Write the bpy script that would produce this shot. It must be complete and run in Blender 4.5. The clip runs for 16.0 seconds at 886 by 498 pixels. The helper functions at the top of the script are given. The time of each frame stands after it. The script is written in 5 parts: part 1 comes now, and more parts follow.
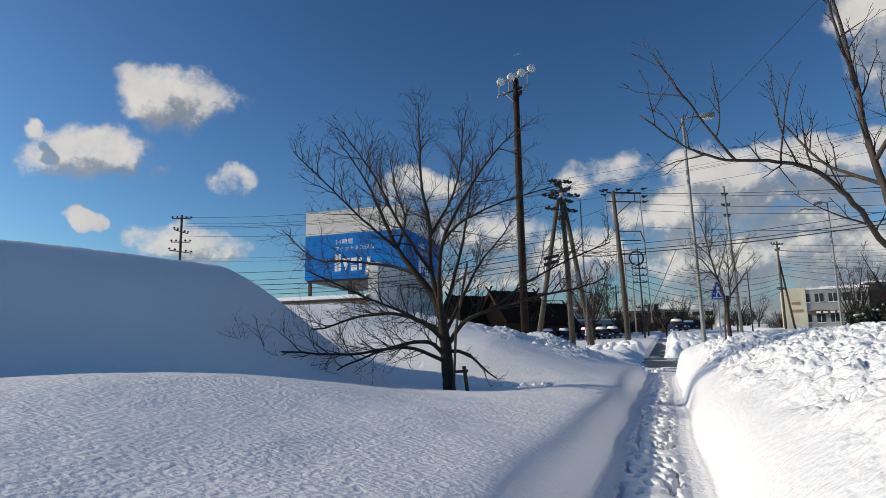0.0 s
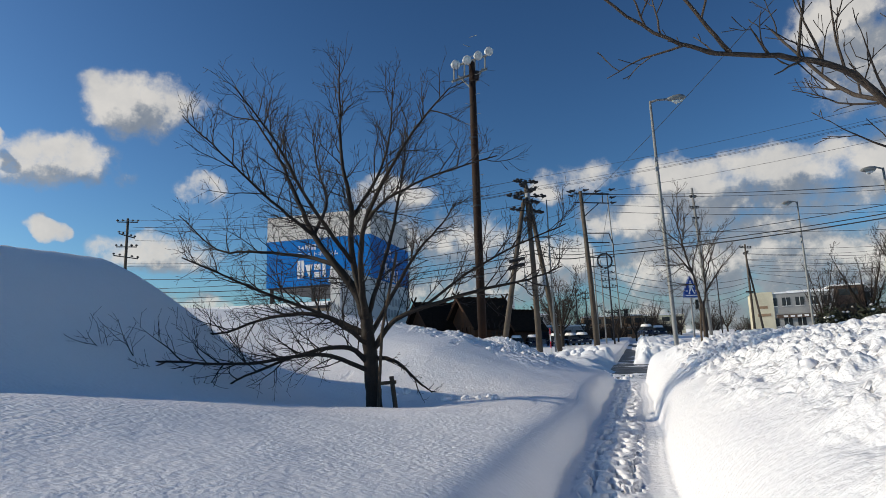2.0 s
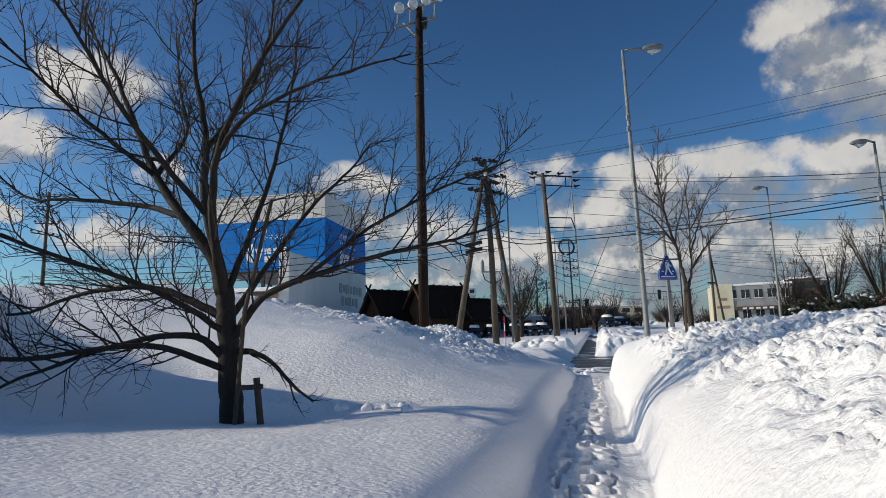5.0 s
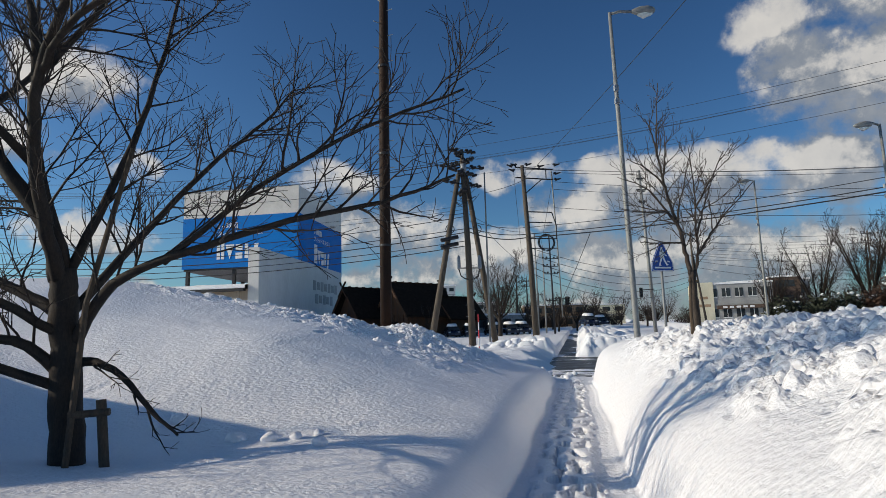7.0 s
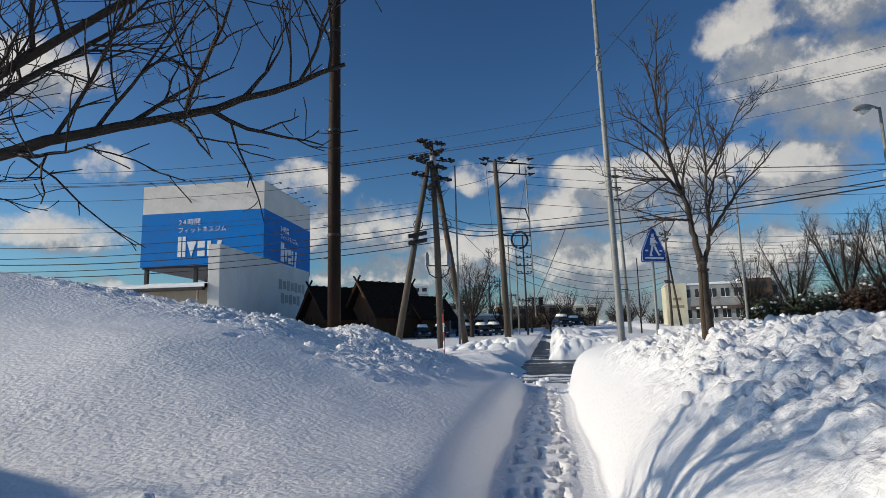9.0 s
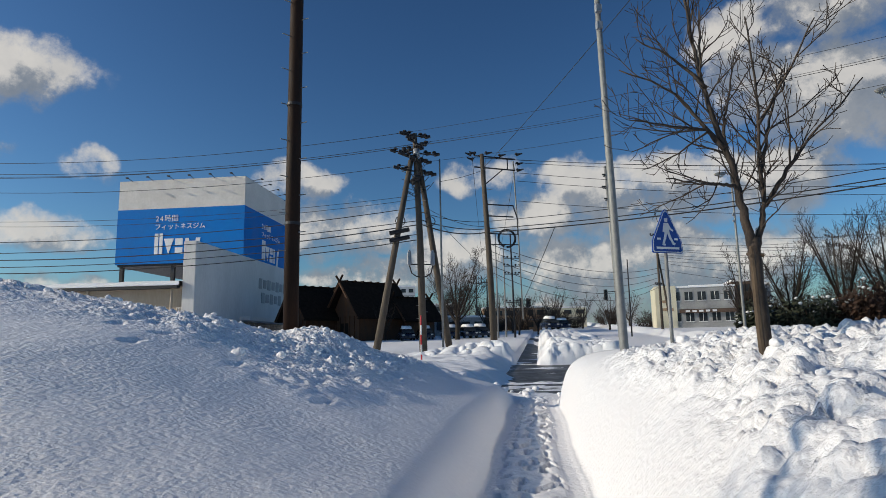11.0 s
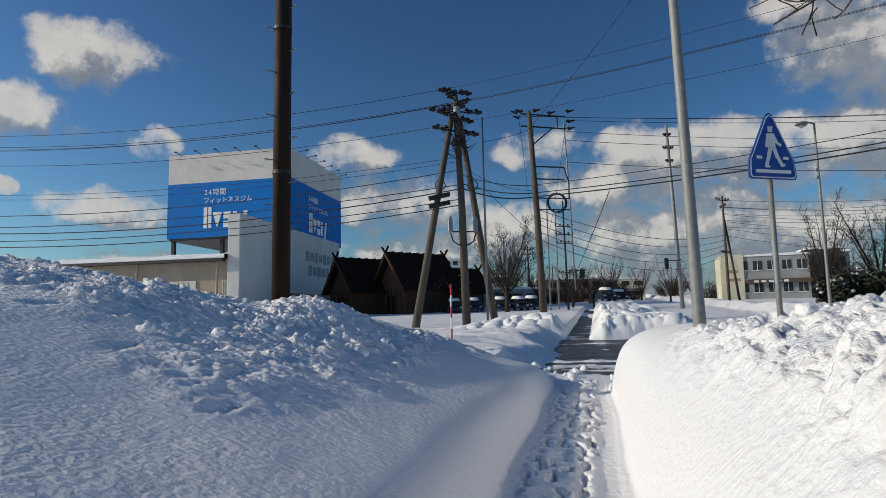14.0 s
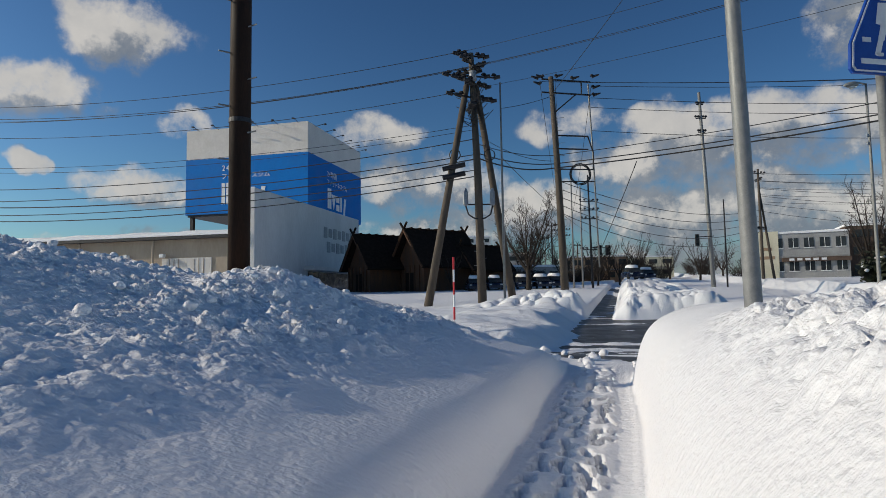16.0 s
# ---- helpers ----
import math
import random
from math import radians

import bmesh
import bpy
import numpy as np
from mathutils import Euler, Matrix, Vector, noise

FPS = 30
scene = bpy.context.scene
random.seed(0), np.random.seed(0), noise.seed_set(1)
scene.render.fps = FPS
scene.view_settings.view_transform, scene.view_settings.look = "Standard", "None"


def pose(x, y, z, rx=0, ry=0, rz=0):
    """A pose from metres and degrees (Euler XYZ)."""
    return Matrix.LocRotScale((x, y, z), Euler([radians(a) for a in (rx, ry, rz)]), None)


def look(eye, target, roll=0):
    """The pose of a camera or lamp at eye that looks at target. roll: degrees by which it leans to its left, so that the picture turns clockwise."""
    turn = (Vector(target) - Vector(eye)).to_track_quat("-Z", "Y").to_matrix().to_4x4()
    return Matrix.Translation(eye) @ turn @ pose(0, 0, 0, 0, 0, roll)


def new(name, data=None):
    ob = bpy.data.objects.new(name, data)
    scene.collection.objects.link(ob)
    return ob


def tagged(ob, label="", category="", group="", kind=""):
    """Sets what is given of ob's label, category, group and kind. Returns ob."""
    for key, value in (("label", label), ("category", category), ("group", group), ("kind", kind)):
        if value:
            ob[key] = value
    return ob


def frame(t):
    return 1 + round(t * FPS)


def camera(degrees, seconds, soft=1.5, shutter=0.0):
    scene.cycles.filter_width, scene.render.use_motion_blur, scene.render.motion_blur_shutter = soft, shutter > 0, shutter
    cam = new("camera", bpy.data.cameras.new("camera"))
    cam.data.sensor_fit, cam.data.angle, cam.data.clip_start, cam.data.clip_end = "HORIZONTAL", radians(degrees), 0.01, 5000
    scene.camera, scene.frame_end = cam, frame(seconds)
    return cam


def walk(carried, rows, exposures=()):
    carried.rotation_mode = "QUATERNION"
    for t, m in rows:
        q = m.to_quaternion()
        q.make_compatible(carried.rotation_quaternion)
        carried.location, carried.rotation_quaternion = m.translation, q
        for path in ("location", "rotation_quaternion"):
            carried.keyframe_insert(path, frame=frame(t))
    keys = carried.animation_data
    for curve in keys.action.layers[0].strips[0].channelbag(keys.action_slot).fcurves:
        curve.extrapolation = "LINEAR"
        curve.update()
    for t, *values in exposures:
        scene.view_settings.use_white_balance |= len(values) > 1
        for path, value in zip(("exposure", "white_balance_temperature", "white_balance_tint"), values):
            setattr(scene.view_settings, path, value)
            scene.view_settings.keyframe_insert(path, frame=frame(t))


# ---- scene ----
cam = camera(71.8, 16.0, soft=0.7)
PATH = [
    (0, (-0.086, -1.064, 1.536), (-0.093, 0.911, 1.853), -1.2),
    (0.5, (0.088, -0.34, 1.509), (0.098, 1.633, 1.832), -1.2),
    (1, (0.323, 0.325, 1.484), (0.358, 2.298, 1.812), -1.5),
    (1.5, (0.556, 0.984, 1.464), (0.616, 2.955, 1.796), -1.5),
    (2, (0.948, 1.701, 1.449), (1.031, 3.67, 1.791), -1.9),
    (2.5, (1.163, 2.393, 1.429), (1.269, 4.361, 1.768), -1.8),
    (3, (1.384, 3.044, 1.454), (1.515, 5.012, 1.786), -1.7),
    (3.5, (1.566, 3.649, 1.446), (1.712, 5.618, 1.767), -1.7),
    (4, (1.774, 4.31, 1.429), (1.934, 6.278, 1.743), -1.6),
    (6.5, (2.727, 7.444, 1.544), (2.977, 9.406, 1.844), -1.5),
    (7, (2.968, 8.107, 1.538), (3.228, 10.067, 1.838), -1.5),
    (7.5, (3.246, 8.824, 1.54), (3.528, 10.781, 1.841), -1.4),
    (8, (3.492, 9.475, 1.555), (3.79, 11.43, 1.852), -1.2),
    (8.5, (3.714, 10.107, 1.541), (4.033, 12.059, 1.841), -1.2),
    (9, (3.825, 10.603, 1.609), (4.167, 12.551, 1.909), -1.5),
    (11.5, (4.841, 13.405, 1.702), (5.222, 15.345, 2.006), -1.1),
    (12, (5.067, 13.926, 1.677), (5.446, 15.869, 1.966), -1.1),
    (12.5, (5.27, 14.477, 1.63), (5.598, 16.432, 1.897), -1.3),
    (13, (5.521, 14.89, 1.616), (5.775, 16.858, 1.871), -1.0),
    (13.5, (5.715, 15.315, 1.649), (5.948, 17.286, 1.892), -1.0),
    (14, (5.888, 15.785, 1.689), (6.091, 17.762, 1.909), -1.2),
    (14.5, (6.161, 16.24, 1.675), (6.332, 18.224, 1.865), -1.3),
    (15, (6.322, 16.773, 1.64), (6.476, 18.759, 1.815), -1.1),
    (15.5, (6.6, 17.343, 1.622), (6.744, 19.331, 1.789), -0.9),
    (16, (6.794, 17.934, 1.637), (6.913, 19.924, 1.788), -0.9),
]
walk(cam, [(t, look(eye, target, roll)) for t, eye, target, roll in PATH], exposures=[(0, 0.10), (4, 0.04), (9, 0.0), (12.5, -0.06), (16, -0.18)])

# ---- light ----
SUN_EL, SUN_AZ = radians(22.2), radians(-87)      # azimuth from +y towards +x
to_sun = Vector((math.sin(SUN_AZ) * math.cos(SUN_EL), math.cos(SUN_AZ) * math.cos(SUN_EL), math.sin(SUN_EL)))
sun = new("sun", bpy.data.lights.new("sun", "SUN"))
sun.data.energy, sun.data.angle, sun.data.color = 3.2, radians(0.6), (1.0, 0.88, 0.70)
sun.matrix_world = look(to_sun * 100, (0, 0, 0))


class Nodes:
    """Small helper round a node tree."""
    def __init__(self, tree):
        self.t = tree
        tree.nodes.clear()

    def add(self, kind, **values):
        n = self.t.nodes.new(kind)
        for key, v in values.items():
            if key in ("operation", "blend_type", "data_type", "noise_dimensions", "feature", "distance", "sky_type", "sun_disc",
                       "sun_elevation", "sun_rotation", "air_density", "dust_density", "ozone_density", "altitude",
                       "wave_type", "bands_direction", "interpolation_type", "clamp", "use_clamp", "invert", "voronoi_dimensions"):
                setattr(n, key, v)
        return n

    def link(self, a, b):
        self.t.links.new(a, b)

    def math(self, op, a, b=None, c=None, clamp=False):
        n = self.add("ShaderNodeMath", operation=op, use_clamp=clamp)
        for i, v in enumerate((a, b, c)):
            if v is None:
                continue
            if isinstance(v, (int, float)):
                n.inputs[i].default_value = v
            else:
                self.link(v, n.inputs[i])
        return n.outputs[0]

    def vec(self, op, a, b=None):
        n = self.add("ShaderNodeVectorMath", operation=op)
        for i, v in enumerate((a, b)):
            if v is None:
                continue
            if isinstance(v, (tuple, list, Vector)):
                n.inputs[i].default_value = v
            else:
                self.link(v, n.inputs[i])
        return n.outputs["Value"] if op in ("LENGTH", "DISTANCE", "DOT_PRODUCT") else n.outputs["Vector"]

    def noise(self, vector, scale, detail=4, rough=0.55, dist=0.0):
        n = self.add("ShaderNodeTexNoise")
        n.inputs["Scale"].default_value, n.inputs["Detail"].default_value = scale, detail
        n.inputs["Roughness"].default_value, n.inputs["Distortion"].default_value = rough, dist
        if vector is not None:
            self.link(vector, n.inputs["Vector"])
        return n.outputs["Fac"]

    def ramp(self, fac, a, b, lo=0.0, hi=1.0, smooth=True):
        n = self.add("ShaderNodeMapRange", interpolation_type="SMOOTHSTEP" if smooth else "LINEAR")
        self.link(fac, n.inputs[0])
        for i, v in enumerate((a, b, lo, hi)):
            n.inputs[i + 1].default_value = v
        return n.outputs[0]

    def mix(self, fac, a, b, blend="MIX"):
        n = self.add("ShaderNodeMix", data_type="RGBA", blend_type=blend)
        for socket, v in ((n.inputs[0], fac), (n.inputs[6], a), (n.inputs[7], b)):
            if isinstance(v, (int, float)):
                socket.default_value = v
            elif isinstance(v, (tuple, list)):
                socket.default_value = (*v[:3], 1)
            else:
                self.link(v, socket)
        return n.outputs[2]


def direction(yaw, pitch):
    """Unit vector, yaw in degrees to the right of +y, pitch up."""
    a, b = radians(yaw), radians(pitch)
    return Vector((math.sin(a) * math.cos(b), math.cos(a) * math.cos(b), math.sin(b)))


# clouds: yaw, pitch, half width, half height in degrees, weight
CLOUDS = [
    (-24.4, 21.7, 5.2, 2.9, 1), (-30.4, 16.3, 5.2, 2.7, 1), (-19.4, 14.8, 2.4, 1.6, 0.8), (-35.6, 17.9, 0.8, 0.8, 0.8),
    (-31.0, 10.7, 1.6, 1.0, 0.85), (-22.6, 9.4, 5.5, 2.0, 0.8),
    (38.6, 25.6, 4.4, 3.2, 1), (46.0, 27.0, 7.0, 5.0, 1), (40.2, 20.6, 4.6, 3.6, 1), (47.0, 18.5, 8.0, 5.0, 1), (32.0, 15.0, 5.0, 2.2, 0.95), (24.0, 14.6, 4.6, 2.0, 0.9), (36.5, 12.8, 10.0, 3.6, 1), (24.0, 11.6, 8.0, 3.0, 0.95),
    (15.6, 15.4, 5.0, 1.6, 0.62), (29.0, 6.6, 20.0, 3.6, 1), (13.0, 7.4, 6.5, 3.0, 0.95), (2.5, 10.6, 7.0, 3.2, 0.9),
    (27.0, 2.6, 26.0, 2.6, 0.85), (-24.0, 4.0, 14.0, 1.8, 0.62), (-2.5, 14.6, 4.0, 2.0, 0.7), (2.5, 6.4, 8.0, 1.8, 0.8),
]

world = bpy.data.worlds.new("sky")
scene.world = world
world.use_nodes = True
W = Nodes(world.node_tree)
sky = W.add("ShaderNodeTexSky", sky_type="NISHITA", sun_disc=False, sun_elevation=SUN_EL, sun_rotation=SUN_AZ,
            air_density=1.0, dust_density=0.9, ozone_density=2.6, altitude=0)
sky.sun_disc = False
coord = W.add("ShaderNodeTexCoord").outputs["Generated"]


def cloud_density(vec):
    big = W.noise(vec, 11.0, 8, 0.64)
    wob = W.add("ShaderNodeTexNoise")
    W.link(vec, wob.inputs["Vector"])
    wob.inputs["Scale"].default_value, wob.inputs["Detail"].default_value = 12.0, 4
    shift = W.vec("SCALE", W.vec("SUBTRACT", wob.outputs["Color"], (0.5, 0.5, 0.5)))
    shift.node.inputs["Scale"].default_value = 0.075
    v = W.vec("ADD", vec, shift)
    total = None
    for yaw, pitch, hw, hh, weight in CLOUDS:
        c = direction(yaw, pitch)
        right = Vector((math.cos(radians(yaw)), -math.sin(radians(yaw)), 0)) / math.sin(radians(hw))
        up = c.cross(Vector((math.cos(radians(yaw)), -math.sin(radians(yaw)), 0)))
        up = (up if up.z > 0 else -up) / math.sin(radians(hh))
        off = W.vec("SUBTRACT", v, tuple(c))
        a, b = W.vec("DOT_PRODUCT", off, tuple(right)), W.vec("DOT_PRODUCT", off, tuple(up))
        deep = W.math("GREATER_THAN", W.vec("DOT_PRODUCT", v, tuple(c)), 0.3)
        r2 = W.math("ADD", W.math("MULTIPLY", a, a), W.math("MULTIPLY", b, b))
        m = W.math("MULTIPLY", W.math("MULTIPLY", W.ramp(r2, 0.0, 1.6, 1.0, 0.0), weight), deep)
        total = m if total is None else W.math("MAXIMUM", total, m)
    keep = W.ramp(total, 0.0, 0.35)
    return W.math("ADD", total, W.math("MULTIPLY", W.math("MULTIPLY", W.math("SUBTRACT", big, 0.5), 3.1), keep)), big


dens, _ = cloud_density(coord)
lit, _ = cloud_density(W.vec("ADD", coord, tuple(Vector((-0.03, 0.0, 0.045)))))
cover = W.ramp(dens, 0.14, 0.98)
shade = W.ramp(W.math("SUBTRACT", dens, lit), -0.05, 0.6)
fine = W.noise(coord, 16.0, 6, 0.62)
shade = W.math("ADD", W.math("MULTIPLY", shade, 0.75), W.math("MULTIPLY", W.math("SUBTRACT", fine, 0.4), 0.7), clamp=True)
cloud = W.mix(shade, (3.1, 3.6, 4.3), (11.0, 10.5, 9.7))
deep = W.add("ShaderNodeGamma")
deep.inputs["Gamma"].default_value = 1.45
W.link(sky.outputs[0], deep.inputs["Color"])
blue = W.mix(1.0, deep.outputs[0], (0.52, 0.685, 0.745), "MULTIPLY")
col = W.mix(W.math("MULTIPLY", cover, 0.93), blue, cloud)
bg = W.add("ShaderNodeBackground")
bg.inputs["Strength"].default_value = 0.065
W.link(col, bg.inputs["Color"])
W.link(bg.outputs[0], W.add("ShaderNodeOutputWorld").inputs["Surface"])


# ---- materials ----
def material(name):
    m = bpy.data.materials.new(name)
    m.use_nodes = True
    n = Nodes(m.node_tree)
    b = n.add("ShaderNodeBsdfPrincipled")
    n.link(b.outputs[0], n.add("ShaderNodeOutputMaterial").inputs["Surface"])
    return m, n, b


def surface(name, dark, light, scale=6.0, rough=0.7, metal=0.0, bump=0.15, grain=60.0, stretch=(1, 1, 1), spec=0.4):
    """A plain worn surface: two colours mixed by coarse and fine noise, with fine relief."""
    m, n, b = material(name)
    c = n.add("ShaderNodeTexCoord").outputs["Object"]
    c = n.vec("MULTIPLY", c, stretch)
    coarse, fine_ = n.noise(c, scale, 5, 0.6), n.noise(c, grain, 3, 0.6)
    f = n.math("ADD", n.math("MULTIPLY", coarse, 0.65), n.math("MULTIPLY", fine_, 0.35))
    n.link(n.mix(n.ramp(f, 0.32, 0.68), dark, light), b.inputs["Base Color"])
    n.link(n.ramp(coarse, 0.3, 0.7, max(rough - 0.12, 0.05), min(rough + 0.12, 1)), b.inputs["Roughness"])
    b.inputs["Metallic"].default_value = metal
    b.inputs["Specular IOR Level"].default_value = spec
    if bump:
        k = n.add("ShaderNodeBump")
        k.inputs["Strength"].default_value, k.inputs["Distance"].default_value = bump, 0.02
        n.link(f, k.inputs["Height"])
        n.link(k.outputs[0], b.inputs["Normal"])
    return m


def snow_material():
    m, n, b = material("snow")
    c = n.add("ShaderNodeTexCoord").outputs["Object"]
    wide, grain = n.noise(c, 0.8, 4, 0.55), n.noise(c, 70.0, 3, 0.6)
    n.link(n.mix(wide, (0.84, 0.845, 0.87), (0.91, 0.90, 0.90)), b.inputs["Base Color"])
    b.inputs["Roughness"].default_value = 0.65
    b.inputs["Specular IOR Level"].default_value = 0.25
    crust = n.noise(n.vec("MULTIPLY", c, (15.0, 19.0, 16.0)), 1.0, 3, 0.5)
    amount = n.ramp(n.noise(c, 0.35, 3, 0.5), 0.36, 0.60, 0.55, 1.0)
    broken = n.add("ShaderNodeAttribute")
    broken.attribute_name = "broken"
    lumps = n.add("ShaderNodeTexVoronoi")
    lumps.inputs["Scale"].default_value, lumps.inputs["Randomness"].default_value = 11.0, 1.0
    n.link(c, lumps.inputs["Vector"])
    dome = n.ramp(lumps.outputs["Distance"], 0.15, 0.75, 1.0, 0.0)
    patch = n.math("MULTIPLY", broken.outputs["Fac"], n.ramp(n.noise(c, 2.2, 3, 0.6), 0.42, 0.62))
    amount = n.math("ADD", amount, n.math("MULTIPLY", broken.outputs["Fac"], 0.5))
    h = n.math("ADD", n.math("MULTIPLY", crust, amount), n.math("MULTIPLY", grain, 0.07))
    h = n.math("ADD", h, n.math("MULTIPLY", n.math("MULTIPLY", dome, patch), 0.9))
    k = n.add("ShaderNodeBump")
    k.inputs["Strength"].default_value, k.inputs["Distance"].default_value = 0.75, 0.04
    n.link(h, k.inputs["Height"])
    n.link(k.outputs[0], b.inputs["Normal"])
    return m


SNOW = snow_material()
ASPHALT = surface("wet_asphalt", (0.018, 0.018, 0.02), (0.06, 0.058, 0.055), 1.2, 0.45, 0, 0.2, 40)
BARK = surface("bark", (0.012, 0.009, 0.007), (0.045, 0.033, 0.025), 9.0, 0.85, 0, 0.5, 70, (1, 1, 0.3))
TWIG = surface("twig_bark", (0.016, 0.011, 0.009), (0.042, 0.029, 0.022), 20.0, 0.8, 0, 0)
LIGHTBARK = surface("pale_bark", (0.022, 0.017, 0.014), (0.09, 0.068, 0.054), 7.0, 0.85, 0, 0.5, 60, (1, 1, 0.35))
RUST = surface("brown_steel", (0.014, 0.007, 0.0045), (0.036, 0.018, 0.011), 3.0, 0.7, 0.0, 0.1, 50, (1, 1, 0.2), 0.2)
STEEL = surface("galvanised_steel", (0.19, 0.195, 0.195), (0.30, 0.30, 0.29), 8.0, 0.6, 0.25, 0.05, 80)
CONCRETE = surface("concrete", (0.06, 0.048, 0.037), (0.125, 0.10, 0.078), 3.0, 0.85, 0, 0.2, 50, (1, 1, 0.3))
DARKIRON = surface("dark_iron", (0.02, 0.02, 0.022), (0.05, 0.05, 0.055), 12.0, 0.55, 0.4, 0.05)
CABLE = surface("cable_sheath", (0.012, 0.012, 0.013), (0.03, 0.03, 0.032), 12.0, 0.6, 0, 0)
GREYIRON = surface("grey_box", (0.2, 0.22, 0.25), (0.32, 0.34, 0.37), 8.0, 0.5, 0.2, 0.05)
WHITEPAINT = surface("white_paint", (0.72, 0.72, 0.71), (0.82, 0.82, 0.81), 5.0, 0.45, 0, 0.03)
LAMPGLASS = surface("lamp_glass", (0.5, 0.52, 0.5), (0.72, 0.73, 0.72), 9.0, 0.2, 0, 0)
SIGNBLUE = surface("sign_blue", (0.006, 0.045, 0.26), (0.01, 0.065, 0.34), 3.0, 0.35, 0, 0.02)
GYMBLUE = surface("panel_blue", (0.002, 0.15, 0.48), (0.004, 0.175, 0.55), 0.4, 0.7, 0, 0.02, 3.0, (1, 1, 1), 0.15)
GYMWHITE = surface("panel_white", (0.58, 0.54, 0.50), (0.70, 0.66, 0.62), 0.3, 0.6, 0, 0.05, 3.0)
WALLWHITE = surface("plaster_white", (0.56, 0.54, 0.52), (0.68, 0.66, 0.64), 0.35, 0.8, 0, 0.1, 4.0, (1, 1, 0.3))
BEIGE = surface("beige_siding", (0.36, 0.29, 0.22), (0.46, 0.38, 0.30), 0.4, 0.75, 0, 0.1, 5.0, (1, 1, 0.3))
DARKGLASS = surface("window_glass", (0.02, 0.025, 0.03), (0.05, 0.055, 0.06), 0.8, 0.12, 0, 0)
HUTWOOD = surface("dark_timber", (0.045, 0.02, 0.01), (0.10, 0.047, 0.022), 2.5, 0.8, 0, 0.3, 20, (1, 1, 0.25))
THATCH = surface("dark_shingle", (0.010, 0.007, 0.005), (0.03, 0.021, 0.016), 3.0, 0.95, 0, 0.4, 15, (1, 1, 1), 0.08)
STAKE = surface("stake_wood", (0.05, 0.035, 0.024), (0.12, 0.085, 0.055), 8.0, 0.85, 0, 0.3, 50, (1, 1, 0.3))
RED = surface("red_paint", (0.45, 0.02, 0.03), (0.6, 0.035, 0.045), 6.0, 0.5, 0, 0.03)
CREAM = surface("cream_wall", (0.56, 0.52, 0.38), (0.68, 0.63, 0.48), 0.4, 0.8, 0, 0.1, 4.0)
TAN = surface("tan_wall", (0.26, 0.17, 0.10), (0.38, 0.26, 0.17), 0.4, 0.8, 0, 0.1, 4.0)
GREYWALL = surface("grey_wall", (0.26, 0.26, 0.26), (0.38, 0.38, 0.37), 0.4, 0.8, 0, 0.1, 4.0)
BROWNWALL = surface("brown_wall", (0.07, 0.045, 0.035), (0.13, 0.085, 0.06), 0.4, 0.8, 0, 0.1, 4.0)
RUSTLEAF = surface("withered_leaf", (0.022, 0.012, 0.008), (0.075, 0.038, 0.022), 3.0, 0.8, 0, 0)
LEAF = surface("evergreen_leaf", (0.016, 0.022, 0.011), (0.045, 0.05, 0.026), 3.0, 0.7, 0, 0)
CARDARK = surface("car_paint_dark", (0.012, 0.02, 0.045), (0.02, 0.03, 0.06), 3.0, 0.25, 0.2, 0)
RUBBER = surface("rubber", (0.012, 0.012, 0.012), (0.025, 0.025, 0.025), 12.0, 0.8, 0, 0)


# ---- mesh helpers ----
def mesh_of(name, verts, faces, mat, smooth=False):
    me = bpy.data.meshes.new(name)
    me.from_pydata([tuple(v) for v in verts], [], faces)
    me.materials.append(mat)
    if smooth:
        me.polygons.foreach_set("use_smooth", [True] * len(me.polygons))
    me.update()
    return me


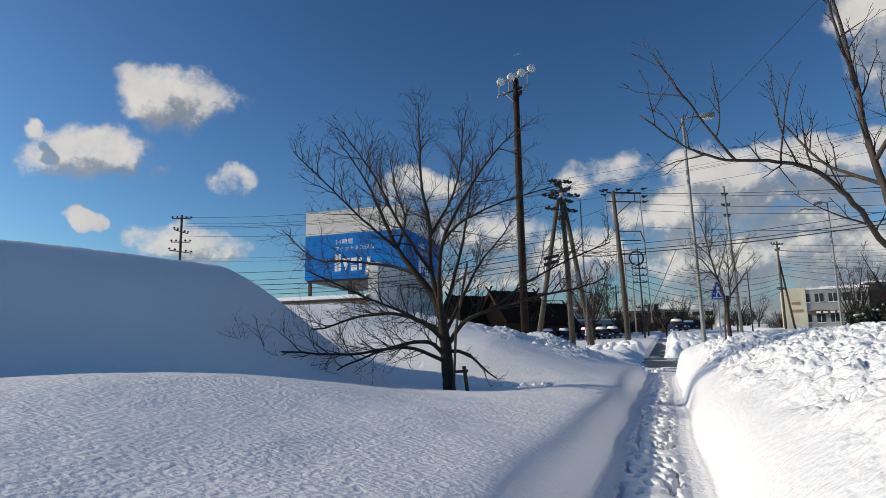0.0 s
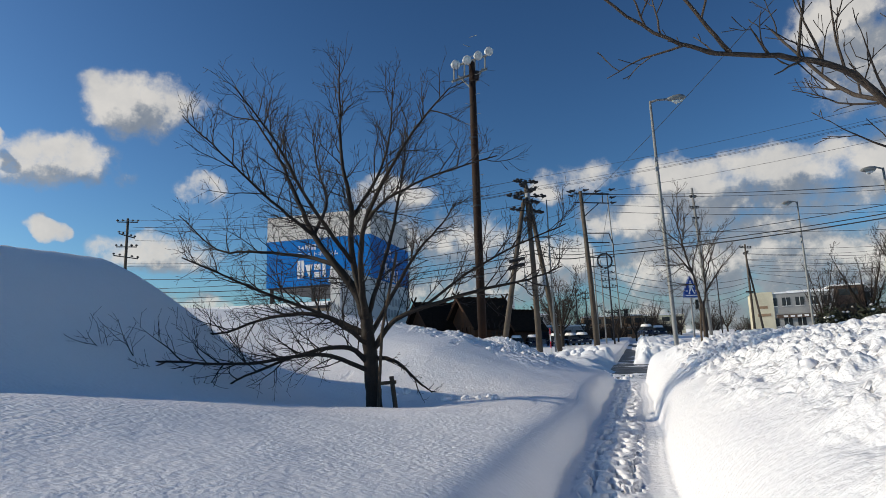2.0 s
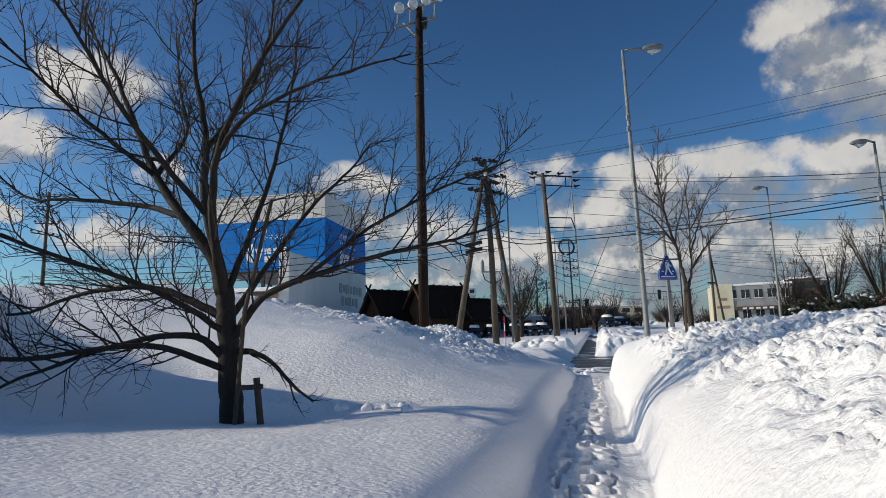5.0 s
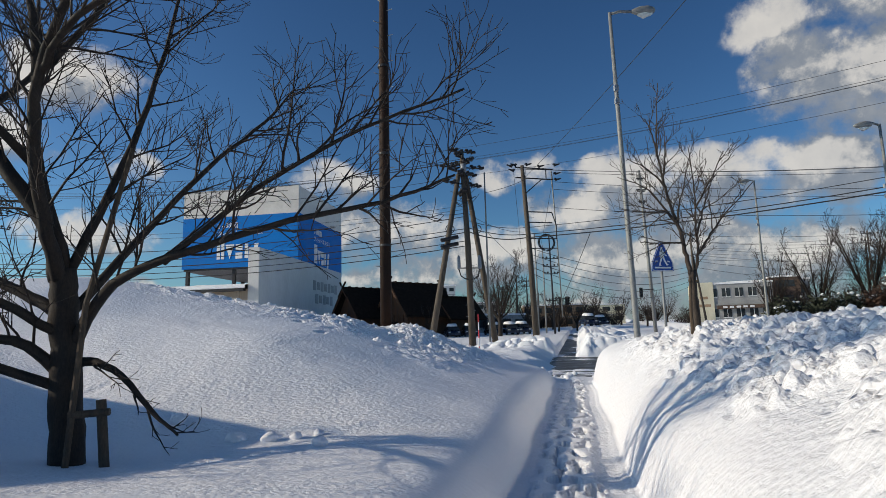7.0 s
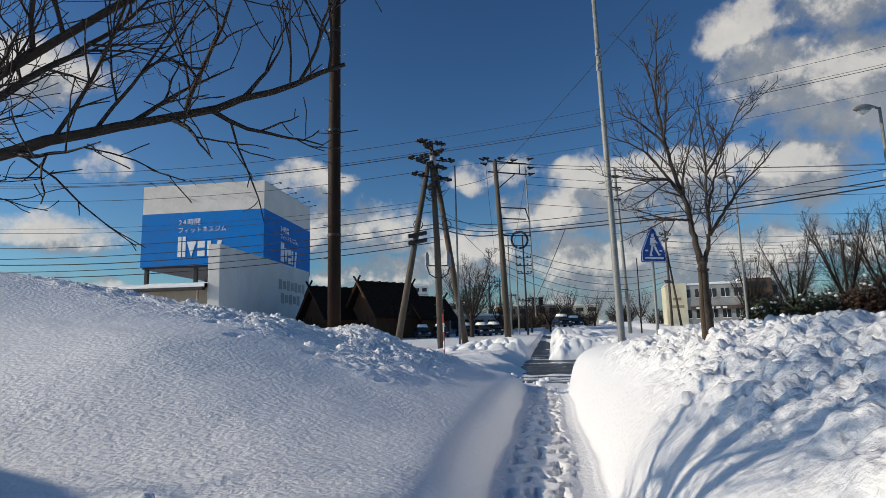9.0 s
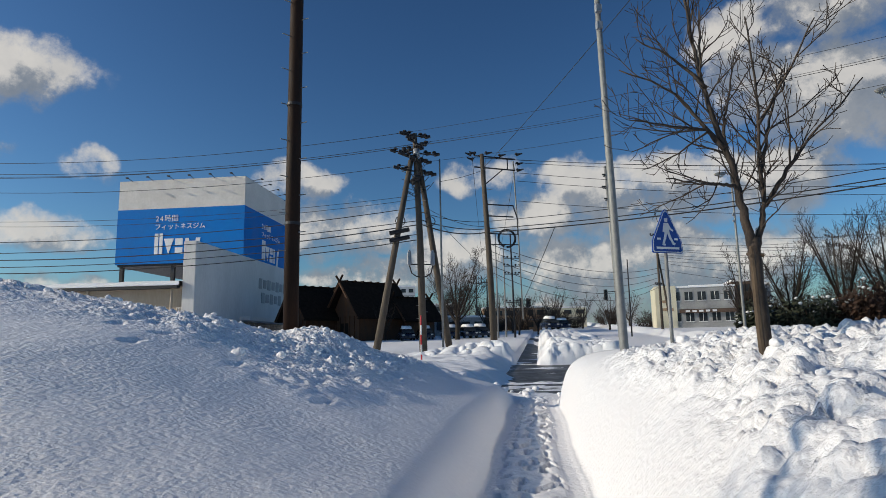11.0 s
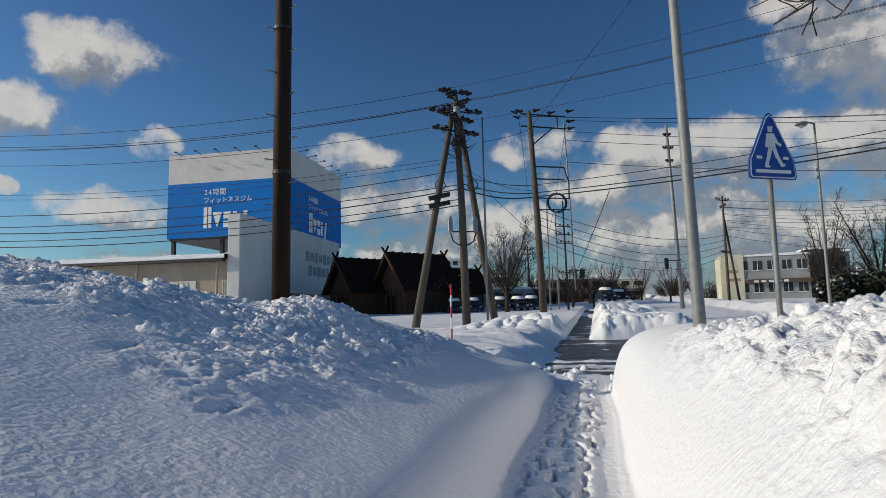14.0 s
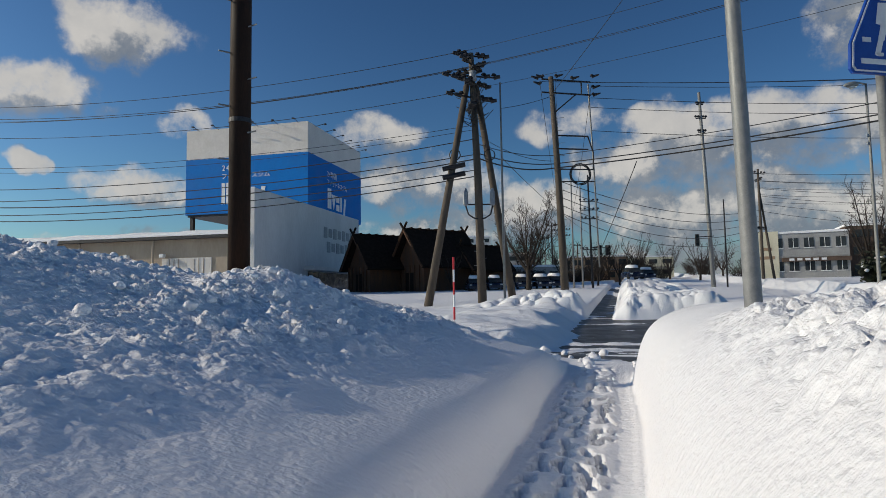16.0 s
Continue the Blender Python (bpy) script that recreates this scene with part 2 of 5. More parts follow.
class Build:
    """Collects boxes, tubes and sheets into one mesh."""
    def __init__(self):
        self.v, self.f = [], []

    def add(self, verts, faces):
        k = len(self.v)
        self.v += [Vector(p) for p in verts]
        self.f += [tuple(i + k for i in face) for face in faces]
        return self

    def tube(self, points, radii, sides=6, cap=True, flip=False):
        pts = [Vector(p) for p in points]
        if isinstance(radii, (int, float)):
            radii = [radii] * len(pts)
        k, n = len(self.v), len(pts)
        axis = (pts[-1] - pts[0]).normalized() if (pts[-1] - pts[0]).length else Vector((0, 0, 1))
        ref = Vector((0, 0, 1)) if abs(axis.z) < 0.9 else Vector((1, 0, 0))
        for i, p in enumerate(pts):
            t = (pts[min(i + 1, n - 1)] - pts[max(i - 1, 0)])
            t = t.normalized() if t.length else axis
            a = t.cross(ref)
            a = a.normalized() if a.length > 1e-5 else t.orthogonal().normalized()
            b = t.cross(a)
            for j in range(sides):
                w = 2 * math.pi * j / sides
                self.v.append(p + (a * math.cos(w) + b * math.sin(w)) * radii[i])
        for i in range(n - 1):
            for j in range(sides):
                q = (j + 1) % sides
                self.f.append((k + i * sides + j, k + i * sides + q, k + (i + 1) * sides + q, k + (i + 1) * sides + j))
        if cap and sides > 2:
            self.f.append(tuple(k + j for j in range(sides))[::-1])
            self.f.append(tuple(k + (n - 1) * sides + j for j in range(sides)))
        return self

    def box(self, centre, size, turn=None, bevel=0.0):
        c, h = Vector(centre), [s / 2 for s in size]
        if bevel <= 0:
            vs = [Vector((x, y, z)) for z in (-h[2], h[2]) for y in (-h[1], h[1]) for x in (-h[0], h[0])]
            fs = [(0, 2, 3, 1), (4, 5, 7, 6), (0, 1, 5, 4), (2, 6, 7, 3), (0, 4, 6, 2), (1, 3, 7, 5)]
        else:
            bm = bmesh.new()
            bmesh.ops.create_cube(bm, size=1.0, matrix=Matrix.Diagonal((*size, 1)))
            bmesh.ops.bevel(bm, geom=bm.edges[:], offset=bevel, segments=2, affect="EDGES", profile=0.5)
            vs, fs = [v.co.copy() for v in bm.verts], [tuple(v.index for v in f.verts) for f in bm.faces]
            bm.free()
        m = turn.to_3x3() if turn is not None else Matrix.Identity(3)
        return self.add([c + m @ v for v in vs], fs)

    def mesh(self, name, mat, smooth=False):
        return mesh_of(name, self.v, self.f, mat, smooth)


def part(name, build, mat, parent=None, label="", smooth=False, at=None):
    ob = new(name, build.mesh(name, mat, smooth))
    if parent is not None:
        ob.parent = parent
    if at is not None:
        ob.matrix_basis = at
    if label:
        ob["label"] = label
    return ob


def thing(name, m, label, category, group="", kind=""):
    ob = new(name)
    ob.empty_display_size = 0.2
    ob.matrix_basis = m
    return tagged(ob, label, category, group, kind)


# ---- ground ----
P0 = np.array([-0.086, -1.064])
ALONG = np.array([6.88, 18.998]) / math.hypot(6.88, 18.998)
ACROSS = np.array([ALONG[1], -ALONG[0]])


def lattice(ix, iy, seed):
    n = (ix.astype(np.int64) * 374761393 + iy.astype(np.int64) * 668265263 + seed * 974711) & 0x7FFFFFFF
    n = ((n ^ (n >> 13)) * 1274126177) & 0x7FFFFFFF
    return ((n ^ (n >> 16)) & 0xFFFF) / 65535.0


def value_noise(x, y, seed=0):
    ix, iy = np.floor(x), np.floor(y)
    fx, fy = x - ix, y - iy
    fx, fy = fx * fx * (3 - 2 * fx), fy * fy * (3 - 2 * fy)
    a, b = lattice(ix, iy, seed), lattice(ix + 1, iy, seed)
    c, e = lattice(ix, iy + 1, seed), lattice(ix + 1, iy + 1, seed)
    return (a + (b - a) * fx) * (1 - fy) + (c + (e - c) * fx) * fy - 0.5


def fbm(x, y, octaves=4, seed=0):
    return sum(value_noise(x * 2 ** k + 17.3 * k, y * 2 ** k - 9.1 * k, seed + k) / 2 ** k for k in range(octaves))


def clods(x, y, seed=0):
    """Rounded lumps: 1 at a lump's middle, 0 between lumps."""
    ix, iy = np.floor(x), np.floor(y)
    best = np.full(np.shape(x), 9.0)
    for dx in (-1, 0, 1):
        for dy in (-1, 0, 1):
            jx, jy = ix + dx, iy + dy
            px, py = jx + 0.15 + 0.7 * lattice(jx, jy, seed), jy + 0.15 + 0.7 * lattice(jx, jy, seed + 5)
            size = 0.35 + 0.65 * lattice(jx, jy, seed + 9)
            best = np.minimum(best, ((x - px) ** 2 + (y - py) ** 2) / size ** 2)
    return np.sqrt(np.clip(1 - best / 0.7, 0, 1))


def prints(s, u, ds, du, seed):
    """Boot prints: long ovals, sharp at the rim, one in most cells of a ds by du grid."""
    i, j = np.floor(s / ds), np.floor(u / du)
    best = np.zeros(np.shape(s))
    for a in (-1, 0, 1):
        for b in (-1, 0, 1):
            ci, cj = i + a, j + b
            ps, pu = (ci + 0.2 + 0.6 * lattice(ci, cj, seed)) * ds, (cj + 0.2 + 0.6 * lattice(ci, cj, seed + 3)) * du
            turn = (lattice(ci, cj, seed + 7) - 0.5) * 0.7
            p, q = (s - ps) + turn * (u - pu), (u - pu) - turn * (s - ps)
            wide = 0.052 - 0.012 * np.sign(p)
            r = (p / 0.145) ** 2 + (q / wide) ** 2
            best = np.maximum(best, np.clip((1.2 - r) / 0.4, 0, 1) * (lattice(ci, cj, seed + 11) > 0.22))
    return best


def step(a, b, x):
    t = np.clip((x - a) / (b - a), 0, 1)
    return t * t * (3 - 2 * t)


def path_edges(s):
    return -0.90 - 0.0135 * (s - 6) - 0.03 * np.sin(s * 1.3), 0.32 - 0.009 * (s - 6) + 0.03 * np.sin(s * 0.9 + 1)


def rise(s):
    """The street climbs gently beyond the crossing."""
    return 0.035 * np.clip(s - 40, 0, 190)


def height(s, u):
    x, y = P0[0] + ALONG[0] * s + ACROSS[0] * u, P0[1] + ALONG[1] * s + ACROSS[1] * u
    ul, ur = path_edges(s)
    v, w = np.maximum(ul - u, 0), np.maximum(u - ur, 0)
    wob = fbm(x * 0.35, y * 0.35, 3, 3)
    # trodden path with footprints
    foot = np.maximum(prints(s, u, 0.36, 0.25, 21), prints(s + 0.1, u + 0.13, 0.42, 0.31, 22))
    tread = step(0.12, 0.30, u - ul) * step(0.30, 0.40, ur - u)
    groove = step(0.06, 0.12, ur - u) * step(0.34, 0.26, ur - u)
    ticks = 0.012 * np.maximum(np.sin(s * 42), 0) ** 4 * groove
    path = (0.035 + 0.03 * fbm(x * 4, y * 4, 4, 8)) * tread - 0.14 * foot * tread - 0.01 - 0.02 * groove - ticks + 0.012 * fbm(x * 9, y * 9, 2, 9)
    # left side: cut edge, shelf, hump, drifts
    left = 0.46 * (1 - np.exp(-(v / 0.24) ** 1.3)) + 0.045 * np.minimum(v, 5)
    left += 0.55 * np.exp(-((s - 6.0) / 4.6) ** 2 - ((u + 7.0) / 3.6) ** 2)
    left += 0.25 * np.exp(-((s + 2) / 6) ** 2) * step(0, 4, v)
    # long drift: a plateau with a rounded nose, its flank turned from the sun
    fx, fy = 0.56, 0.828
    a, q = (x + 6.6) * fx + (y - 16.3) * fy, (x + 6.6) * fy - (y - 16.3) * fx
    off = np.hypot(np.maximum(q + 0.25 * wob, 0), np.maximum(a, 0))
    left += 3.5 * (1 - step(-0.9, 5.6, off)) * (1 - 0.8 * step(16, 30, -q))
    left += step(16, 21, s) * (0.09 * np.minimum(v, 4.6) + 0.66 * (1 - np.exp(-(v / 3.3) ** 2)))
    crest = np.where(x < 3.75, 0.17 + 0.20 * np.minimum(3.75 - x, 8.0), 0.17)
    crest = crest * step(8.6, 4.4, x) * (1 - 0.9 * step(20, 45, -x))
    dy = y - 28.3
    left += crest * np.where(dy < 0, np.exp(-(dy / 6.6) ** 4), np.exp(-(dy / 3.0) ** 2))
    left += 0.30 * np.exp(-((x - 4.7) / 0.9) ** 2 - (dy / 1.6) ** 2)
    left -= 0.30 * np.exp(-((x - 0.1) ** 2 + (y - 15.0) ** 2) / 1.9 ** 2)
    left += 0.10 * wob * step(0.2, 2, v)
    upper = step(20.6, 24.8, y + 0.35 * (x - 3) + 2.5 * wob) * step(0.8, 2.6, v)
    sparse = step(0.02, 0.25, fbm(x * 1.6, y * 1.6, 3, 14))
    left += upper * (0.06 * clods(x * 4.2, y * 4.2, 31) * sparse + 0.065 * clods(x * 7.6, y * 7.6, 32) * (0.3 + 0.7 * sparse) + 0.04 * clods(x * 12, y * 12, 33))
    tracks = prints(s * 0.62 + 0.2, u * 0.62, 0.55, 0.8, 47) * step(0.02, 0.12, fbm(x * 0.3, y * 0.3, 2, 46))
    left -= 0.05 * tracks * step(1.2, 2.0, v) * step(17, 20, y)
    left += 0.010 * fbm(x * 4.5, y * 4.5, 3, 16) * step(0.2, 0.8, v)
    end = 1 - step(32.5, 36.5, s + 1.2 * wob + 0.10 * v)
    left = left * end
    # right side: ploughed bank
    right = 0.72 * (1 - np.exp(-(w / 0.20) ** 1.2)) + 0.93 * (1 - np.exp(-(w / (1.75 - 0.75 * step(16, 22, s))) ** 1.6))
    late = step(23.5, 27.5, s)
    right = right * (1 - late) + late * (0.95 * (1 - np.exp(-(w / 0.13) ** 1.2)) + 0.52 * (1 - np.exp(-(w / 0.6) ** 1.5)))
    right -= 0.45 * step(7, 14, w)
    right += 0.14 * wob * step(0.2, 1.5, w)
    rough = step(0.4, 1.05, w + 0.3 * fbm(s * 0.8, w * 0.8, 2, 58)) * step(28.0, 24.5, s - 0.5 * w)
    right += rough * (0.055 * clods(x * 2.7, y * 2.7, 51) * (0.3 + 0.8 * clods(x * 0.9, y * 0.9, 54)) + 0.11 * clods(x * 5.6, y * 5.6, 52) * step(-0.25, 0.1, fbm(x * 1.2, y * 1.2, 2, 56)) + 0.08 * clods(x * 9.0, y * 9.0, 53) * step(-0.15, 0.15, fbm(x * 2, y * 2, 2, 55)))
    right *= 1 - step(31.0, 33.8, s + 0.5 * wob - 0.06 * w)
    near = np.where(u < ul, left, np.where(u > ur, right, 0)) + path * (1 - step(32, 35, s)) * (u >= ul) * (u <= ur)
    # past the crossing
    far_edge = 50.5 + 1.0 * wob
    beyond = step(far_edge, far_edge + 1.6, s)
    cover = 0.42 + 0.10 * wob
    cover = cover + 0.75 * np.exp(-((s - 54) / 2.6) ** 2) * step(-11, -3, u) * step(-1.9, -2.7, u) * (0.6 + clods(x * 1.2, y * 1.2, 61) * 0.7)
    cover = cover + 0.75 * step(-0.5, 0.3, u) * step(5.2, 4.0, u) * (0.75 + 0.5 * fbm(x * 0.6, y * 0.6, 2, 63) + 0.2 * clods(x * 1.7, y * 1.7, 62))
    lane = step(-2.1, -1.8, u) * step(-0.4, -0.7, u)
    cover = cover + 0.8 * step(12.4, 13.2, u) * step(16.5, 14.5, u) * (0.8 + 0.5 * fbm(x * 0.5, y * 0.5, 2, 64))
    street = step(5.0, 5.8, u) * step(12.8, 12.0, u) * step(72, 60, s)
    cover = cover * (1 - lane) * (1 - street) - 0.06 * street + lane * (0.14 * np.clip(fbm(s * 0.8, u * 0.6, 3, 74) + 0.1, 0, 1) - 0.03)
    crossing = step(33.5, 37.5, s + 4.0 * fbm(x * 0.7, y * 0.7, 4, 71)) * (1 - beyond)
    slush = np.clip(fbm(s * 1.5, u * 0.22, 4, 72), 0, 1) + 0.5 * np.clip(fbm(x * 1.8, y * 1.8, 3, 73), 0, 1)
    west = step(-2.0, -3.4, u + 0.8 * wob)
    z = near * (1 - step(36, 38, s)) + rise(s) + beyond * cover - 0.09 * crossing + 0.17 * crossing * slush
    z = z + west * crossing * (0.72 + 0.3 * wob)
    return np.where(s < -4, np.maximum(z, 0.02), z)


def spread(first, last, fine, grow, limit):
    """Grid lines: evenly fine from first to last, then ever wider out to the limit on both sides."""
    mid = list(np.arange(first, last + fine / 2, fine))
    lo, hi, d = [], [], fine
    a, b = first, mid[-1]
    while a > -limit or b < limit:
        d = min(d * grow, limit / 6)
        a, b = a - d, b + d
        lo.append(a), hi.append(b)
    return np.array(lo[::-1] + mid + hi)


S = np.concatenate([-np.geomspace(2600, 4.2, 26), np.arange(-4, 3, 0.12), np.arange(3, 37, 0.04),
                    np.arange(37, 64, 0.14), np.geomspace(64, 3200, 60)])
U = np.concatenate([-np.geomspace(2600, 34.5, 24), np.arange(-34, -14, 0.4), np.arange(-14, -8.5, 0.12), np.arange(-8.5, -1.5, 0.05), np.arange(-1.5, 0.8, 0.03),
                    np.arange(0.8, 4.5, 0.04), np.arange(4.5, 12, 0.1), np.arange(12, 40, 0.6), np.geomspace(40, 2600, 22)])
gs, gu = np.meshgrid(S, U, indexing="ij")
gz = height(gs, gu)
gx, gy = P0[0] + ALONG[0] * gs + ACROSS[0] * gu, P0[1] + ALONG[1] * gs + ACROSS[1] * gu
ni, nj = gs.shape
ids = np.arange(ni * nj).reshape(ni, nj)
quads = np.stack([ids[:-1, :-1], ids[:-1, 1:], ids[1:, 1:], ids[1:, :-1]], -1).reshape(-1, 4)[:, ::-1]
me = bpy.data.meshes.new("ground")
me.vertices.add(ni * nj)
me.vertices.foreach_set("co", np.stack([gx, gy, gz], -1).astype(np.float32).ravel())
me.loops.add(quads.size)
me.loops.foreach_set("vertex_index", quads.astype(np.int32).ravel())
me.polygons.add(len(quads))
me.polygons.foreach_set("loop_start", np.arange(0, quads.size, 4, dtype=np.int32))
me.polygons.foreach_set("use_smooth", np.ones(len(quads), dtype=bool))
me.materials.append(SNOW)
me.update(calc_edges=True)
gw, gv = np.maximum(gu - path_edges(gs)[1], 0), np.maximum(path_edges(gs)[0] - gu, 0)
broken = step(0.5, 1.1, gw) * step(28.0, 24.5, gs - 0.5 * gw) + step(20.6, 24.8, gy + 0.35 * (gx - 3)) * step(0.8, 2.6, gv) * step(37, 33, gs)
me.attributes.new("broken", "FLOAT", "POINT").data.foreach_set("value", broken.astype(np.float32).ravel())
ground = tagged(new("ground", me), "deep white snow with a trodden path between ploughed banks", "snow", kind="structure")


def place(s, u):
    """World x, y and the snow's height at s along and u across the path."""
    return (P0[0] + ALONG[0] * s + ACROSS[0] * u, P0[1] + ALONG[1] * s + ACROSS[1] * u,
            float(height(np.array([s * 1.0]), np.array([u * 1.0]))[0]))


def snow_at(x, y):
    q = np.array([x, y]) - P0
    return float(height(np.array([q @ ALONG]), np.array([q @ ACROSS]))[0])


def sheet(s_values, u_values, lift, name, mat, label, category):
    a, b = np.meshgrid(s_values, u_values, indexing="ij")
    verts = [(P0[0] + ALONG[0] * p + ACROSS[0] * q, P0[1] + ALONG[1] * p + ACROSS[1] * q, rise(p) + lift) for p, q in zip(a.ravel(), b.ravel())]
    n, k = a.shape
    faces = [(i * k + j, i * k + j + 1, (i + 1) * k + j + 1, (i + 1) * k + j)[::-1] for i in range(n - 1) for j in range(k - 1)]
    return tagged(new(name, mesh_of(name, verts, faces, mat)), label, category, kind="structure")


sheet(np.linspace(33.5, 51.5, 19), np.linspace(-24, 90, 58), -0.035, "road", ASPHALT, "wet dark asphalt of the cross street, cleared of snow", "road")
sheet(np.linspace(51.5, 74, 12), np.linspace(5.0, 12.8, 9), -0.035, "road", ASPHALT, "wet dark asphalt street running away between snow banks", "road")
sheet(np.linspace(51.5, 110, 40), np.linspace(-2.0, -0.5, 4), 0.004, "pavement", ASPHALT, "wet dark pavement cleared of snow", "pavement")


# ---- gym building ----
A_DIR, B_DIR = Vector((-0.957, 0.29, 0)), Vector((0.29, 0.957, 0))   # along the front to the left, along the side away
GYM_TURN = Matrix((( -A_DIR.x, B_DIR.x, 0), (-A_DIR.y, B_DIR.y, 0), (0, 0, 1))).to_4x4()   # local x right along the front, y away
GYM_N = Vector((-11.4, 86.0, 0))


def text_mesh(words, size, mat, name):
    cu = bpy.data.curves.new(name, "FONT")
    cu.body, cu.size, cu.extrude = words, size, 0.02
    ob = new(name, cu)
    me_ = bpy.data.meshes.new_from_object(ob.evaluated_get(bpy.context.evaluated_depsgraph_get()))
    bpy.data.objects.remove(ob)
    me_.materials.clear()
    me_.materials.append(mat)
    return me_


def gym():
    g = thing("gym_building", Matrix.Translation(GYM_N) @ GYM_TURN, "large white gym building with a raised blue and white sign box", "building")
    wing_h, wall_h = 8.7, 13.8
    b = Build().box((1.0, 15.5, wall_h / 2), (1.5, 31, wall_h), None, 0.08)
    part("side_wall", b, WALLWHITE, g, "tall plain white side wall")
    b = Build().box((-23.0, 12, wing_h / 2), (46.4, 23, wing_h))
    wing = part("wing", b, BEIGE, g, "low beige wing under a snowy roof")
    b = Build()
    n = 22
    vs = []
    for i in range(n + 1):
        x = -46.6 + 46.8 * i / n
        for y, z in ((-0.6, 0.0), (-0.6, 0.45 + 0.12 * math.sin(i * 1.7)), (4, 1.0), (24, 1.2)):
            vs.append((x, y, wing_h + 0.02 + z))
    fs = [(i * 4 + j, (i + 1) * 4 + j, (i + 1) * 4 + j + 1, i * 4 + j + 1) for i in range(n) for j in range(3)]
    b.add(vs, fs)
    part("roof_snow", b, SNOW, g, "thick snow on the wing's roof", True)
    b = Build().box((-23.2, -0.35, wing_h - 0.18), (46.4, 0.7, 0.3))
    part("eave", b, DARKIRON, g)
    for x in (-0.9, -11, -21, -32):
        part("downpipe", Build().tube([(x, -0.1, 0), (x, -0.1, wing_h - 0.3)], 0.14), BEIGE, g)
    for x in (-0.1, -5.4, -8.6, -16.0, -27):
        d = part("door", Build().box((x, 0.44, 3.4), (0.9 if x > -4 else 3.2, 0.12, 5.8), None, 0.03), GYMWHITE, g, "pale shutter door")
        for k in range(3):
            part("rib", Build().box((x - 0.3 * (1 if x > -4 else 2) + 0.3 * (1 if x > -4 else 2) * k, 0.36, 3.4), (0.06, 0.05, 5.6)), BEIGE, d)
    for x in (-9.8, -14.6, -19):
        part("lamp", Build().box((x, -0.05, 6.6), (0.6, 0.5, 0.4), None, 0.08), WHITEPAINT, g)
    # sign box on top, further back
    ox, oy = -1.0, 18.6
    bw = 19.6
    part("sign_box", Build().box((ox - bw / 2, oy + 10.2, 24.4), (bw, 20.4, 4.4)), GYMWHITE, g, "white upper band of the rooftop box")
    part("sign_panel", Build().box((ox - bw / 2, oy + 10.2, 18.1), (bw + 0.06, 20.46, 8.2)), GYMBLUE, g, "bright blue panelled band of the rooftop box")
    part("soffit", Build().box((ox - bw / 2, oy + 10.2, 13.85), (bw - 0.4, 20, 0.3)), DARKIRON, g)
    for x, y in ((-19, 0.8), (-19, 19), (-11, 0.8)):
        part("post", Build().box((ox + x, oy + y, 11.3), (0.5, 0.5, 5.2)), DARKIRON, g)
    for k in range(6):
        x = ox - 17.5 + 3.2 * k
        part("floodlight", Build().tube([(x, oy, 26.5), (x, oy - 1.4, 26.75)], 0.045).box((x, oy - 1.5, 26.7), (0.34, 0.3, 0.16)), DARKIRON, g)
    for k in range(6):
        y = oy + 2.5 + 3.3 * k
        part("floodlight", Build().tube([(ox, y, 26.5), (ox + 1.4, y, 26.75)], 0.045).box((ox + 1.5, y, 26.7), (0.3, 0.34, 0.16)), DARKIRON, g)
    for words, size, dx, dz in (("24時間", 1.1, -13.6, 20.3), ("フィットネスジム", 0.98, -13.7, 19.1)):
        for letter in words:
            data = text_mesh(letter, size, WHITEPAINT, "lettering")
            for m in (pose(ox + dx, oy - 0.06, dz, 90, 0, 0), pose(ox + 0.06, oy + dx + 20.0, dz - 0.4, 90, 0, 90)):
                ob = new("lettering", data)
                ob.parent, ob.matrix_basis = g, m
            dx += size * (0.62 if letter in "24" else 1.0)
    # the brand mark: five plain white shapes, from the front and from the side
    def mark(shape, at):
        for side in (0, 1):
            b_ = Build()
            for poly in shape:
                n_ = len(poly)
                vs_ = [(ox + at + p, oy - 0.10 + d, 15.35 + q) if not side else (ox + 0.10 - d, oy + 20.2 + at + p, 15.05 + q) for d in (0, 0.09) for p, q in poly]
                b_.add(vs_, [tuple(range(n_)), tuple(range(n_, 2 * n_))[::-1]] + [(i_, i_ + n_, (i_ + 1) % n_ + n_, (i_ + 1) % n_) for i_ in range(n_)])
            part("mark", b_, WHITEPAINT, g)

    def block(x0, z0, x1, z1):
        return [(x0, z0), (x1, z0), (x1, z1), (x0, z1)]
    mark([block(0, 0, 0.55, 3.1), block(0.75, 0, 1.25, 3.1)], -13.6)
    mark([[(0, 2.3), (0.75, 0), (1.5, 2.3)]], -12.15)
    mark([block(0.1, 0, 1.25, 0.95), block(0.1, 1.3, 1.25, 2.3)], -10.5)
    mark([block(0.1, 0, 0.65, 2.3)], -8.95)
    mark([[(0.2, -0.9), (0.75, -0.9), (1.4, 2.3), (0.75, 2.3)]], -7.95)
    # writing on the side wall, not readable: bars
    for r, (z, n_) in enumerate(((10.6, 7), (8.6, 5))):
        for k in range(n_):
            part("wall_mark", Build().box((1.78, 18.4 + k * 1.6 + r, z), (0.06, 1.1, 1.5 - 0.3 * (k % 2))), GREYWALL, g)
    part("canopy", Build().box((2.4, 21.5, 5.4), (1.3, 19, 0.5)), GYMWHITE, g)
    part("window", Build().box((1.77, 21.5, 3.6), (0.08, 17, 2.8)), DARKGLASS, g)
    return g


gym()


# ---- poles ----
def ring(points_from, r, n=10):
    return [(points_from[0] + r * math.cos(2 * math.pi * k / n), points_from[1], points_from[2] + r * math.sin(2 * math.pi * k / n)) for k in range(n + 1)]


